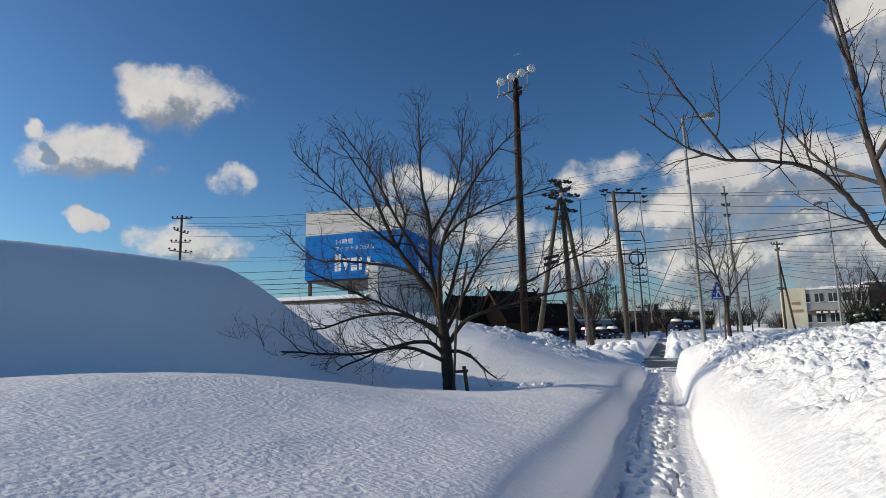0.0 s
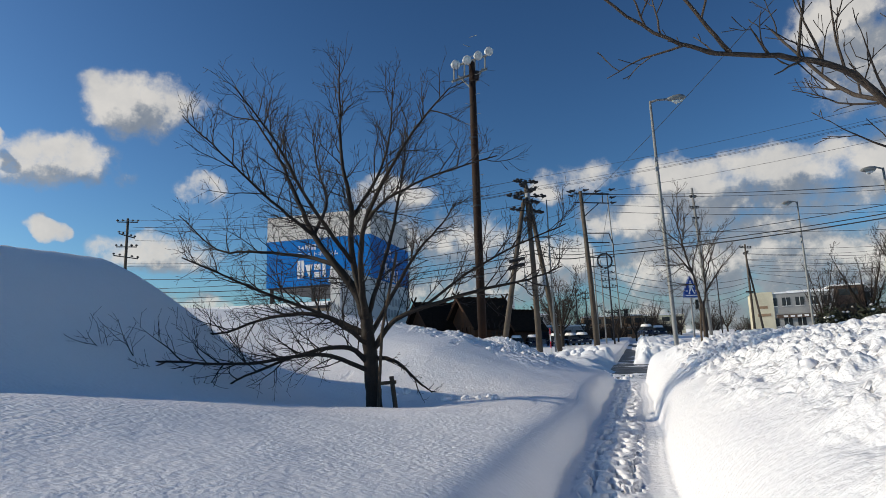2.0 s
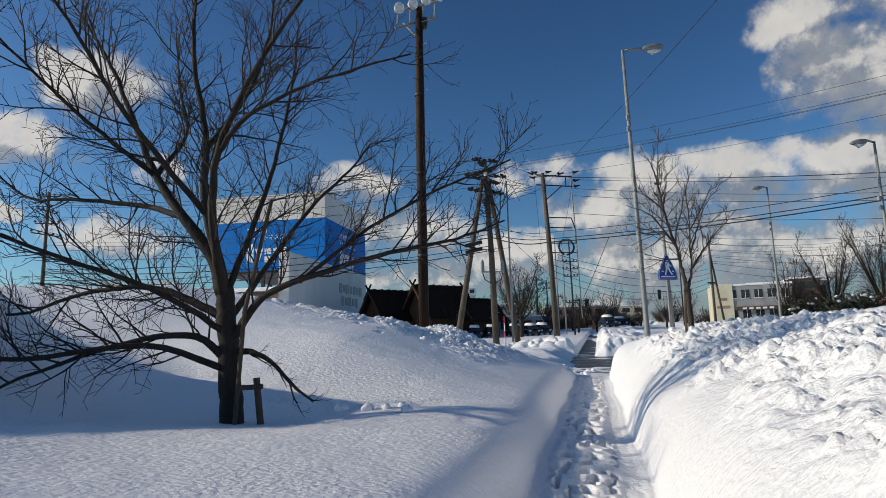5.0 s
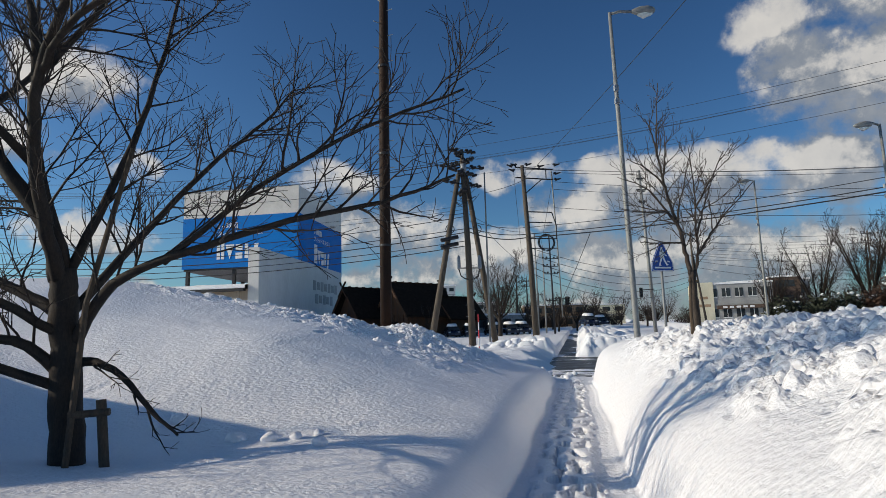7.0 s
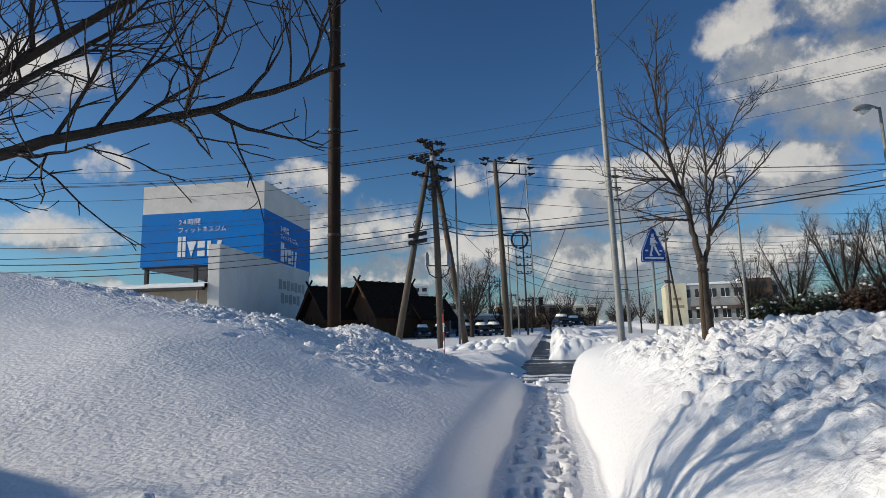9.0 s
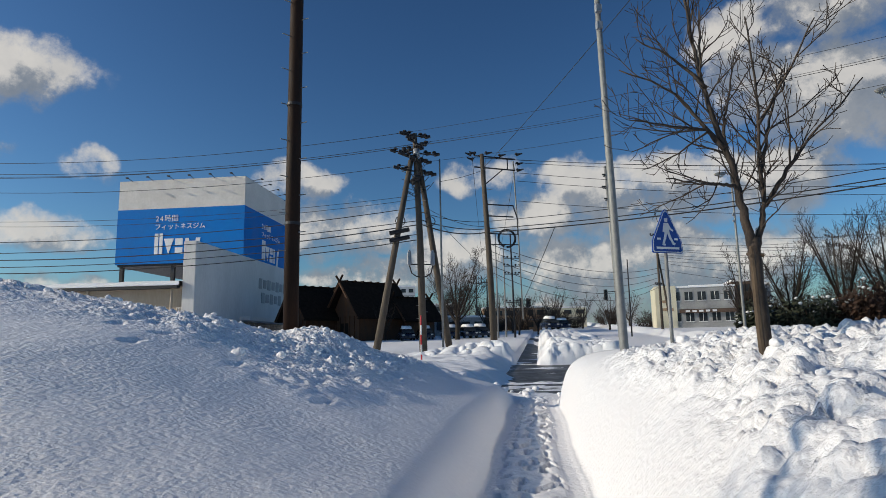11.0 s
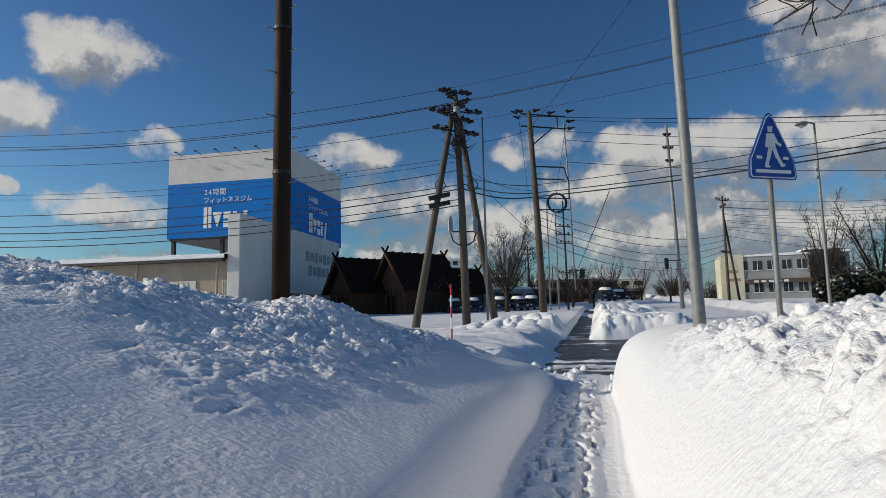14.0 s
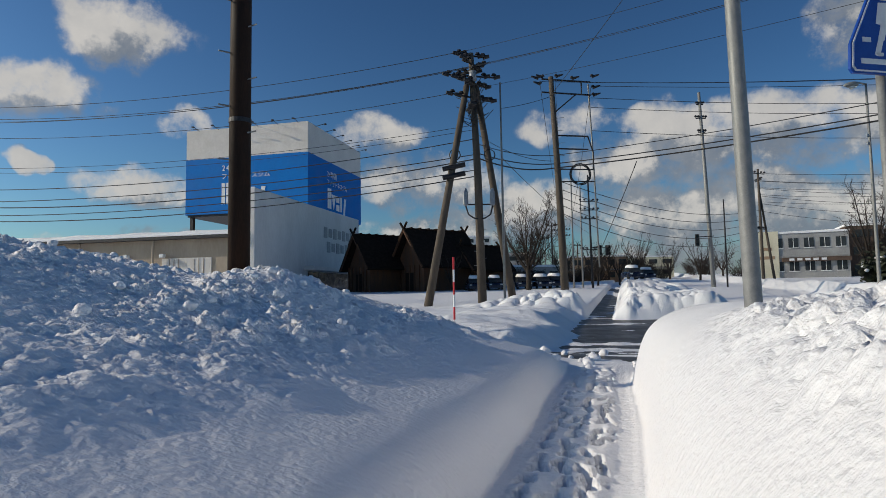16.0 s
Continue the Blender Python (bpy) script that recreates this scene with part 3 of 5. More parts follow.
def flood_pole():
    """Tall brown steel column with four floodlights on a slanting head."""
    x, y = 3.75, 29.24
    g = thing("floodlight_pole", pose(x, y, snow_at(x, y)), "tall brown steel pole carrying four round white floodlights", "pole")
    top = 13.4
    part("column", Build().tube([(0, 0, -1.6), (0, 0, 5), (0.02, 0, 10), (0.05, 0.05, top)], [0.20, 0.19, 0.175, 0.145], 20), RUST, g, "", True)
    for k in range(26):
        z = 2.2 + 0.5 * k
        part("step_bolt", Build().tube([(0, 0, z), (0.34 * (1 if k % 2 else -1), -0.22, z)], 0.014, 6), STEEL, g)
    for z in (2.9, 6.2, 9.5):
        part("band", Build().tube([(0, 0, z), (0, 0, z + 0.08)], 0.205, 20), DARKIRON, g)
    bar = Build()
    for dz, dy in ((-0.15, 0.0), (-0.75, 0.25)):
        bar.tube([(-0.95, -0.5 + dy, top - 0.35 + dz), (0.85, 0.5 + dy, top + 0.75 + dz)], 0.055, 8)
    for f in (0.05, 0.35, 0.65, 0.95):
        p = Vector((-0.95, -0.5, top - 0.5)).lerp(Vector((0.85, 0.5, top + 0.6)), f)
        bar.tube([p, p + Vector((0, 0.25, -0.6))], 0.04, 6)
    part("crossbar", bar, STEEL, g)
    part("bracket", Build().tube([(-0.6, 0.2, top - 0.6), (0, 0, top - 1.4), (0.6, 0.3, top - 0.2)], 0.05, 6), STEEL, g)
    part("ballast_box", Build().box((0.22, 0.1, top - 0.65), (0.3, 0.3, 0.42), None, 0.03), DARKIRON, g)
    for f in (0.02, 0.34, 0.66, 0.98):
        p = Vector((-0.95, -0.5, top - 0.4)).lerp(Vector((0.85, 0.5, top + 0.8)), f)
        d = Vector((0.35, -0.86, -0.36)).normalized()
        lamp = part("floodlight", Build().tube([p - d * 0.05, p + d * 0.14, p + d * 0.34, p + d * 0.36], [0.07, 0.15, 0.22, 0.225], 16), WHITEPAINT, g, "round white floodlight", True)
        part("lens", Build().tube([p + d * 0.355, p + d * 0.375], [0.2, 0.17], 16), LAMPGLASS, lamp, "", True)


flood_pole()


def street_lamp(name_pos, tall, arm, radius=0.085, label="galvanised steel street lamp with a flat oval head, standing in snow", yaw=0.0, lean=(0, 0)):
    x, y = name_pos
    g = thing("street_lamp", pose(x, y, snow_at(x, y), 0, 0, yaw), label, "street lamp", "street lamps")
    top = Vector((lean[0], lean[1], tall))
    low = Vector((0, 0, -1.2))
    part("pole", Build().tube([low, (0, 0, 0), top * 0.5, top], [radius, radius, radius * 0.8, radius * 0.55], 14), STEEL, g, "", True)
    e = top + Vector((arm, 0, arm * 0.10))
    part("arm", Build().tube([top - Vector((0, 0, 0.05)), top + Vector((arm * 0.4, 0, 0.05)), e], radius * 0.5, 8), STEEL, g, "", True)
    s = radius / 0.085
    d = Vector((0.99, 0, 0.13))
    head = part("lamp_head", Build().tube([e - d * 0.1, e + d * 0.02, e + d * 0.2 * s, e + d * 0.45 * s, e + d * 0.62 * s, e + d * 0.68 * s],
                                          [0.03, 0.08 * s, 0.13 * s, 0.14 * s, 0.09 * s, 0.02], 12), STEEL, g, "", True)
    part("diffuser", Build().tube([e + Vector((0.12 * s, 0, -0.05)), e + Vector((0.3 * s, 0, -0.09 * s)), e + Vector((0.56 * s, 0, -0.02))], [0.05 * s, 0.11 * s, 0.05 * s], 12), LAMPGLASS, head, "", True)
    for z in (tall * 0.74, tall * 0.70):
        part("bracket", Build().box((-0.1, 0, z), (0.12, 0.1, 0.16)), GREYIRON, g)
    return g


street_lamp((10.29, 23.95), 9.6, 0.75, 0.088, lean=(0.0, 0.3))


def sign():
    """Blue triangular crossing sign with a plain white figure made of bars."""
    x, y = 10.03, 21.75
    g = thing("crossing_sign", pose(x, y, 1.56, 0, 0, 8), "blue triangular road sign with white pictogram on a steel post", "road sign")
    part("post", Build().tube([(0, 0.06, -1.3), (0, 0.06, 2.0)], 0.029, 14), STEEL, g, "", True)
    k, z0 = 0.40, 1.41
    low = z0 + 0.36 - 0.62 * k

    def tri(scale, yy, thick, mat, name, label=""):
        pts = [(px * k * scale, z0 + 0.36 + (pz - 0.62) * k * scale) for px, pz in
               ((-0.64, 0), (0.64, 0), (0.69, 0.06), (0.66, 0.46), (0.09, 1.62), (0, 1.68), (-0.09, 1.62), (-0.66, 0.46), (-0.69, 0.06))]
        vs = [(a, yy, b) for a, b in pts] + [(a, yy + thick, b) for a, b in pts]
        n = len(pts)
        fs = [tuple(range(n)), tuple(range(n, 2 * n))[::-1]] + [(i, i + n, (i + 1) % n + n, (i + 1) % n) for i in range(n)]
        return part(name, Build().add(vs, fs), mat, g, label)

    tri(1.08, 0.0, 0.02, SIGNBLUE, "plate", "blue sheet metal plate")
    tri(1.03, -0.004, 0.003, WHITEPAINT, "border")
    tri(0.985, -0.008, 0.003, SIGNBLUE, "face")

    def bar(a, b, w):
        a, b = Vector((a[0] * k, -0.011, low + (a[1] - 0.216) * k)), Vector((b[0] * k, -0.011, low + (b[1] - 0.216) * k))
        n = (b - a).cross(Vector((0, 1, 0))).normalized() * w * k / 2
        vs = [a + n, b + n, b - n, a - n]
        vs += [p + Vector((0, 0.003, 0)) for p in vs]
        part("pictogram", Build().add(vs, [(0, 1, 2, 3), (7, 6, 5, 4), (0, 4, 5, 1), (1, 5, 6, 2), (2, 6, 7, 3), (3, 7, 4, 0)]), WHITEPAINT, g)

    bar((-0.55, 0.37), (0.55, 0.37), 0.09)
    bar((-0.5, 0.74), (-0.33, 0.74), 0.08)
    bar((0.33, 0.74), (0.5, 0.74), 0.08)
    bar((-0.02, 1.44), (-0.02, 1.58), 0.14)
    bar((-0.09, 1.57), (0.07, 1.57), 0.05)
    bar((-0.02, 1.40), (0.0, 0.98), 0.24)
    bar((-0.04, 1.04), (-0.12, 0.76), 0.12)
    bar((-0.12, 0.78), (-0.22, 0.48), 0.10)
    bar((-0.24, 0.50), (-0.10, 0.50), 0.06)
    bar((0.05, 1.04), (0.16, 0.74), 0.12)
    bar((0.16, 0.76), (0.30, 0.52), 0.10)
    bar((0.28, 0.52), (0.38, 0.57), 0.06)
    bar((-0.10, 1.38), (-0.17, 1.02), 0.08)
    bar((0.06, 1.36), (0.18, 1.14), 0.08)
    bar((0.17, 1.16), (0.30, 1.08), 0.07)
    for zc in (1.62, 1.85):
        part("clamp", Build().box((0, 0.05, zc), (0.1, 0.08, 0.04)), DARKIRON, g)


sign()


def insulator(b, p, r=0.10):
    b.tube([p, p + Vector((0, 0, 0.10)), p + Vector((0, 0, 0.14)), p + Vector((0, 0, 0.26)), p + Vector((0, 0, 0.30))], [0.03, 0.03, r, r * 0.7, 0.02], 8)


def tripod_pole():
    """Concrete pole braced by two struts, crowded with crossarms and insulators."""
    x, y = 11.2, 56.0
    z = snow_at(x, y)
    g = thing("utility_pole", pose(x, y, z), "concrete utility pole braced by two struts, crowded with insulators", "utility pole", "utility poles")
    h = 17.1 - z
    part("pole", Build().tube([(0.3, 0, -1), (0.15, 0, h * 0.5), (-0.15, 0, h)], [0.29, 0.24, 0.17], 14), CONCRETE, g, "", True)
    part("strut", Build().tube([(-3.3, -0.6, -1), (-0.45, 0, h - 2.1)], [0.27, 0.19], 12), CONCRETE, g, "", True)
    part("strut", Build().tube([(2.7, 1.8, -1), (0.15, 0.1, h - 2.1)], [0.27, 0.19], 12), CONCRETE, g, "", True)
    for k, (dz, half, yaw) in enumerate(((0.15, 0.85, 20), (0.75, 1.3, 70), (1.5, 1.5, 10), (2.2, 1.2, 80), (2.9, 1.5, 30), (3.6, 0.9, 100), (1.1, 1.1, 130), (1.9, 1.4, 45))):
        a = Vector((math.cos(radians(yaw)), math.sin(radians(yaw)), 0))
        p = Vector((-0.13, 0, h - dz))
        part("crossarm", Build().tube([p - a * half, p + a * half], 0.055, 6), DARKIRON, g)
        for f in (-1, -0.55, 0.55, 1):
            b = Build()
            insulator(b, p + a * half * f, 0.18)
            q = p + a * half * f
            b.tube([q, q + Vector((0.4 * (1 if f > 0 else -1), -0.1, 0.05))], [0.15, 0.11], 7)
            part("insulator", b, DARKIRON, g)
    random.seed(5)
    for k in range(26):
        a0, a1 = random.uniform(-1.2, 0.0), random.uniform(0.1, 1.2)
        z0_ = h - random.uniform(0.5, 4.2)
        part("jumper_wire", Build().tube([(a0, random.uniform(-.5, .5), z0_), ((a0 + a1) / 2, -0.3, z0_ - random.uniform(0.4, 0.9)), (a1, random.uniform(-.5, .5), z0_ + random.uniform(-.4, .4))], 0.022, 4), CABLE, g)
    part("transformer", Build().tube([(-0.1, -0.45, h - 2.0), (-0.1, -0.45, h - 1.95), (-0.1, -0.45, h - 1.35), (-0.1, -0.45, h - 1.3)], [0.05, 0.24, 0.24, 0.05], 14), GREYIRON, g, "", True)
    for sx in (-1, 1):
        part("switch", Build().tube([(0.2 + sx * 0.85, 0, h * 0.385), (0.2 + sx * 0.85, 0, h * 0.385 + 0.1), (0.2 + sx * 0.85, 0, h * 0.44), (0.2 + sx * 0.85, 0, h * 0.455)], [0.1, 0.17, 0.15, 0.06], 10), GREYIRON, g)
        part("cable_loop", Build().tube([(0.2 + sx * 0.85, 0, h * 0.385), (0.2 + sx * 0.7, -0.1, h * 0.35), (0.2 + sx * 0.35, -0.15, h * 0.335), (0.2, -0.2, h * 0.33)], 0.05, 6), CABLE, g)
    part("crossarm", Build().tube([(-0.75, 0, h * 0.39), (1.15, 0, h * 0.39)], 0.05, 6), DARKIRON, g)
    for dz in (0, 0.55):
        part("cable_box", Build().tube([(-2.1, -0.5, h * 0.49 + dz), (-0.7, -0.4, h * 0.51 + dz)], 0.16, 8), DARKIRON, g)
    part("white_band", Build().tube([(0.25, 0, h * 0.235), (0.25, 0, h * 0.25)], 0.235, 14), WHITEPAINT, g)
    for k in range(22):
        zz = 2.4 + 0.45 * k
        part("step_bolt", Build().tube([(0.2, 0, zz), (0.2 + 0.4 * (1 if k % 2 else -1), -0.15, zz)], 0.015, 4), STEEL, g)
    for xx, rr in ((-1.3, 0.35), (0.9, 0.35)):
        b = Build().tube(ring((xx, -0.2, h * 0.585), rr), 0.035, 5)
        part("cable_loop", b, CABLE, g)
    return g


tripod_pole()


def frame_pole():
    """Concrete pole joined by crossarms to a thin steel mast."""
    x, y = 17.2, 59.6
    z = snow_at(x, y)
    g = thing("utility_pole", pose(x, y, z), "concrete utility pole with long steel crossarms reaching to a thin mast", "utility pole", "utility poles")
    h = 16.9 - z
    part("pole", Build().tube([(0.5, 0, -1), (0.25, 0, h * 0.5), (-0.1, 0, h)], [0.29, 0.23, 0.17], 14), CONCRETE, g, "", True)
    part("mast", Build().tube([(2.75, 0.6, h - 0.3), (3.3, 1.6, h * 0.56), (3.9, 3.0, h * 0.15)], [0.06, 0.06, 0.06], 8), STEEL, g, "", True)
    for dz in (0.15, 1.1):
        part("crossarm", Build().tube([(-0.75, 0, h - dz), (2.9, 0.6, h - dz)], 0.06, 6), DARKIRON, g)
    part("brace", Build().tube([(1.8, 0.4, h - 1.1), (0.05, 0, h - 2.6)], 0.05, 6), DARKIRON, g)
    part("upright", Build().tube([(2.2, 0.45, h - 0.1), (2.2, 0.45, h - 1.1)], 0.05, 6), DARKIRON, g)
    for dx, dz in ((-0.95, 0.0), (-0.6, 0.1), (0.35, 0.15), (2.95, 0.15), (3.0, -0.65), (3.0, -1.2), (1.5, 0.0), (-0.8, -0.4)):
        b = Build()
        insulator(b, Vector((dx, 0.3, h + dz - 0.1)), 0.14)
        b.tube([(dx, 0.3, h + dz), (dx + (0.5 if dx > 0 else -0.5), 0.2, h + dz + 0.12)], [0.12, 0.05], 7)
        part("insulator", b, DARKIRON, g)
    for zz in (h * 0.695, h * 0.635):
        part("crossarm", Build().tube([(-0.1, 0, zz + 0.6), (2.5, 0.3, zz + 0.6)], 0.055, 6), DARKIRON, g)
    b = Build().tube([(2.5, 0.3, h * 0.735), (2.9, 0.4, h * 0.66), (2.85, 0.4, h * 0.58)], 0.05, 6)
    part("hanger", b, DARKIRON, g)
    for zz in (h * 0.58, h * 0.525):
        part("crossarm", Build().tube([(0, 0, zz), (2.9, 0.4, zz + 0.05)], 0.045, 6), DARKIRON, g)
    for r_ in (0.75, 0.66):
        part("cable_loop", Build().tube(ring((1.75, -0.15, h * 0.555), r_, 16), 0.045, 5), CABLE, g)
    for k in range(24):
        zz = 2.4 + 0.45 * k
        part("step_bolt", Build().tube([(0.3, 0, zz), (0.3 + 0.42 * (1 if k % 2 else -1), -0.15, zz)], 0.015, 4), STEEL, g)
    return g


frame_pole()


def plain_pole(x, y, top, mat=CONCRETE, r=0.15, label="concrete utility pole with crossarms and insulators", arms=(), lean=0.0, strut=None, group="utility poles", name="utility_pole", category="utility pole"):
    z = snow_at(x, y)
    g = thing(name, pose(x, y, z), label, category, group)
    h = top - z
    part("pole", Build().tube([(0, 0, -1), (lean * 0.5, 0, h * 0.5), (lean, 0, h)], [r, r * 0.85, r * 0.62], 10), mat, g, "", True)
    for dz, half, yaw in arms:
        a = Vector((math.cos(radians(yaw)), math.sin(radians(yaw)), 0))
        p = Vector((lean * (1 - dz / h), 0, h - dz))
        part("crossarm", Build().tube([p - a * half, p + a * half], 0.06, 6), DARKIRON, g)
        for f in (-1, -0.5, 0.5, 1):
            b = Build()
            insulator(b, p + a * half * f, 0.15)
            part("insulator", b, DARKIRON, g)
    if strut:
        part("strut", Build().tube([(strut, 0.5, -1), (lean * 0.8, 0, h * 0.82)], [r * 0.9, r * 0.6], 10), mat, g, "", True)
    return g


plain_pole(-30, 67, 17.0, arms=((0.4, 1.0, 10), (1.9, 1.3, 80), (3.1, 1.0, 10), (4.2, 1.4, 60)), r=0.2)


# ---- trees ----
def smooth_line(points, per=5):
    """Catmull-Rom through the points."""
    p = [Vector(q) for q in points]
    p = [p[0] * 2 - p[1]] + p + [p[-1] * 2 - p[-2]]
    out = []
    for i in range(1, len(p) - 2):
        for k in range(per):
            t = k / per
            out.append(0.5 * ((2 * p[i]) + (p[i + 1] - p[i - 1]) * t + (2 * p[i - 1] - 5 * p[i] + 4 * p[i + 1] - p[i + 2]) * t * t
                              + (3 * p[i] - p[i - 1] - 3 * p[i + 1] + p[i + 2]) * t ** 3))
    return out + [p[-2]]


class Tree:
    """A leafless tree: trunk and limbs given by hand, side branches and twigs grown on them."""
    def __init__(self, x, y, z, seed, label, bark=BARK, twig=TWIG, twig_length=1.0, density=1.0, tip=0.004, up=0.25, group="", thin=1.0):
        self.g = thing("tree", pose(x, y, z), label, "tree", group)
        self.rng, self.bark, self.twig = random.Random(seed), bark, twig
        self.length, self.density, self.tip, self.up, self.thin = twig_length, density, tip, up, thin
        self.twigs, self.fine = Build(), Build()

    def limb(self, points, r0, r1=0.012, name="limb", grow=True, sides=8):
        rng = self.rng
        line = smooth_line(points)
        n = len(line)
        line = [p + Vector((rng.uniform(-1, 1), rng.uniform(-1, 1), rng.uniform(-1, 1))) * (0.010 + r0 * 0.03) * (0 < i < n - 1) for i, p in enumerate(line)]
        radii = [r0 + (r1 - r0) * (i / (n - 1)) ** 0.8 for i in range(n)]
        part(name, Build().tube(line, radii, sides), self.bark, self.g, "", True)
        if grow:
            self.grow(line, radii, 0)
        return self

    def grow(self, line, radii, level):
        rng = self.rng
        total = sum((b - a).length for a, b in zip(line, line[1:]))
        count = max(2, int(total * (3.9, 6.0, 5.5)[level] * self.density))
        n = len(line)
        for k in range(count):
            f = 0.14 + 0.86 * (k + rng.random()) / count
            i = min(int(f * (n - 1)), n - 2)
            base = line[i].lerp(line[i + 1], f * (n - 1) - i)
            t = (line[i + 1] - line[i]).normalized()
            side = t.cross(Vector((rng.uniform(-1, 1), rng.uniform(-1, 1), rng.uniform(-1, 1)))).normalized()
            d = (t * rng.uniform(0.5, 1.0) + side * rng.uniform(0.5, 1.0) + Vector((0, 0, self.up * rng.uniform(0.2, 1.6)))).normalized()
            size = self.length * ((1.4, 0.66, 0.32)[level]) * rng.uniform(0.35, 1.15) * (1.15 - 0.55 * f)
            r = min(radii[i] * 0.7, (0.018, 0.0095, 0.0065)[level] * self.thin)
            pts, q = [base], base
            m = (6, 4, 3)[level]
            for j in range(m):
                d = (d + Vector((rng.uniform(-1, 1), rng.uniform(-1, 1), rng.uniform(-0.7, 1) + self.up * 0.35)) * 0.2).normalized()
                q = q + d * size / m
                pts.append(q)
            rr = [r + (self.tip - r) * j / m for j in range(m + 1)]
            (self.twigs if level == 0 else self.fine).tube(pts, rr, 4 if level == 0 else 3, False)
            if level < 2:
                self.grow(pts, rr, level + 1)

    def done(self):
        part("crown", self.twigs, self.twig, self.g, "", True)["kind"] = "stuff"
        part("twig_work", self.fine, self.twig, self.g, "", True)["kind"] = "stuff"
        return self.g


def big_tree():
    x, y = -0.03, 15.06
    t = Tree(x, y, snow_at(x, y), 11, "bare dark tree with wide spreading branches, standing in snow", twig_length=1.0, density=1.15, tip=0.0034, up=0.14, thin=0.85)
    t.limb([(0.02, 0, -0.7), (-0.02, 0, 0.2), (-0.08, 0, 0.9), (-0.14, 0, 1.55), (-0.18, 0.0, 2.0)], 0.19, 0.13, "trunk", False, 14)
    t.limb([(-0.10, 0, 0.9), (-0.5, -0.2, 1.25), (-1.3, -0.5, 1.2), (-2.3, -0.8, 0.85), (-3.2, -1.0, 0.4)], 0.07)
    t.limb([(-0.14, 0, 1.5), (-0.8, 0.2, 1.85), (-1.45, 0.4, 2.05), (-2.5, 0.7, 2.0), (-3.7, 1.0, 1.7), (-5.5, 1.2, 1.9)], 0.075)
    t.limb([(-0.18, 0, 1.9), (-0.4, 0.1, 2.5), (-0.85, 0.1, 3.1), (-1.35, 0.3, 3.8), (-1.8, 0.4, 4.8), (-2.3, 0.5, 5.9), (-3.1, 0.7, 7.1)], 0.13)
    t.limb([(-0.18, 0, 2.0), (-0.45, -0.2, 3.3), (-0.45, -0.3, 4.3), (-0.65, -0.3, 5.4), (-0.68, -0.3, 6.6), (-0.7, -0.3, 7.7)], 0.085)
    t.limb([(-0.17, 0, 1.8), (-0.22, -0.5, 2.7), (-0.1, -0.9, 3.8), (0.45, -1.3, 4.8), (1.1, -1.6, 5.7), (1.7, -1.9, 6.3)], 0.085)
    t.limb([(-0.05, 0, 1.2), (0.45, -0.3, 1.8), (1.25, -0.6, 2.1), (2.3, -0.9, 2.35), (3.2, -1.1, 2.5), (3.9, -1.2, 2.75)], 0.07)
    t.length = 0.45
    t.limb([(0.0, 0, 1.05), (0.45, -0.2, 0.95), (0.95, -0.4, 0.5), (1.2, -0.5, 0.3)], 0.055)
    t.length = 1.0
    t.limb([(-0.85, 0.1, 3.1), (-1.7, 0.6, 3.4), (-2.9, 1.0, 3.6), (-3.8, 1.2, 3.7), (-4.8, 1.4, 4.6)], 0.055)
    t.limb([(-0.1, 0, 1.5), (0.45, 0.7, 2.6), (0.95, 1.3, 3.5), (1.6, 1.7, 4.3), (2.0, 1.9, 4.9)], 0.06)
    t.limb([(-1.35, 0.3, 3.8), (-1.2, 1.2, 4.8), (-1.5, 1.7, 5.8), (-1.7, 2.0, 6.9)], 0.05)
    t.limb([(-0.45, -0.2, 3.1), (-1.2, -1.3, 4.2), (-1.7, -1.9, 5.2), (-2.4, -2.3, 6.2)], 0.05)
    t.limb([(-0.1, 0, 1.3), (-0.9, -1.0, 1.9), (-1.9, -1.9, 2.3), (-3.2, -2.5, 2.9)], 0.055)
    t.limb([(1.0, -0.5, 2.0), (2.0, -0.9, 2.7), (3.0, -1.2, 3.2), (4.0, -1.3, 3.6)], 0.035)
    t.limb([(-0.1, -0.9, 3.8), (0.4, -1.3, 4.2), (1.4, -1.6, 4.6), (2.6, -1.8, 4.9)], 0.045)
    t.limb([(-0.15, 0, 1.9), (0.2, 0.3, 3.1), (0.5, 0.5, 4.3), (0.7, 0.6, 5.5), (0.8, 0.6, 6.6)], 0.06)
    t.limb([(-0.08, 0, 0.75), (-1.1, -0.5, 1.15), (-2.4, -1.0, 1.0), (-3.8, -1.4, 1.1), (-5.3, -1.7, 1.15)], 0.055)
    t.limb([(-1.35, 0.3, 3.8), (-2.2, -0.2, 4.5), (-3.0, -0.5, 5.3), (-4.0, -0.7, 6.3)], 0.045)
    t.limb([(-0.45, -0.3, 4.0), (0.1, -0.1, 5.0), (0.4, 0.0, 6.0), (0.5, 0.0, 7.2)], 0.045)
    t.done()
    g = thing("tree_stake", pose(x + 0.42, y - 0.15, snow_at(x + 0.4, y)), "short dark wooden stakes with a cross rail beside the tree", "tree stake")
    part("stake", Build().tube([(0.10, -0.12, -0.7), (-0.06, -0.05, 0.66)], [0.05, 0.048], 12), STAKE, g)
    part("rail", Build().tube([(-0.34, -0.10, 0.52), (0.04, -0.08, 0.54)], 0.038, 10), STAKE, g)
    g = thing("tree_stake", pose(x + 0.1, y - 0.25, snow_at(x + 0.1, y - 0.25)), "long slanting bamboo stake tied against the tree trunk", "tree stake")
    part("stake", Build().tube([(-0.06, 0, -0.6), (0.08, 0.0, 1.6), (0.42, 0.1, 3.3)], [0.035, 0.032, 0.028], 8), STAKE, g)


big_tree()


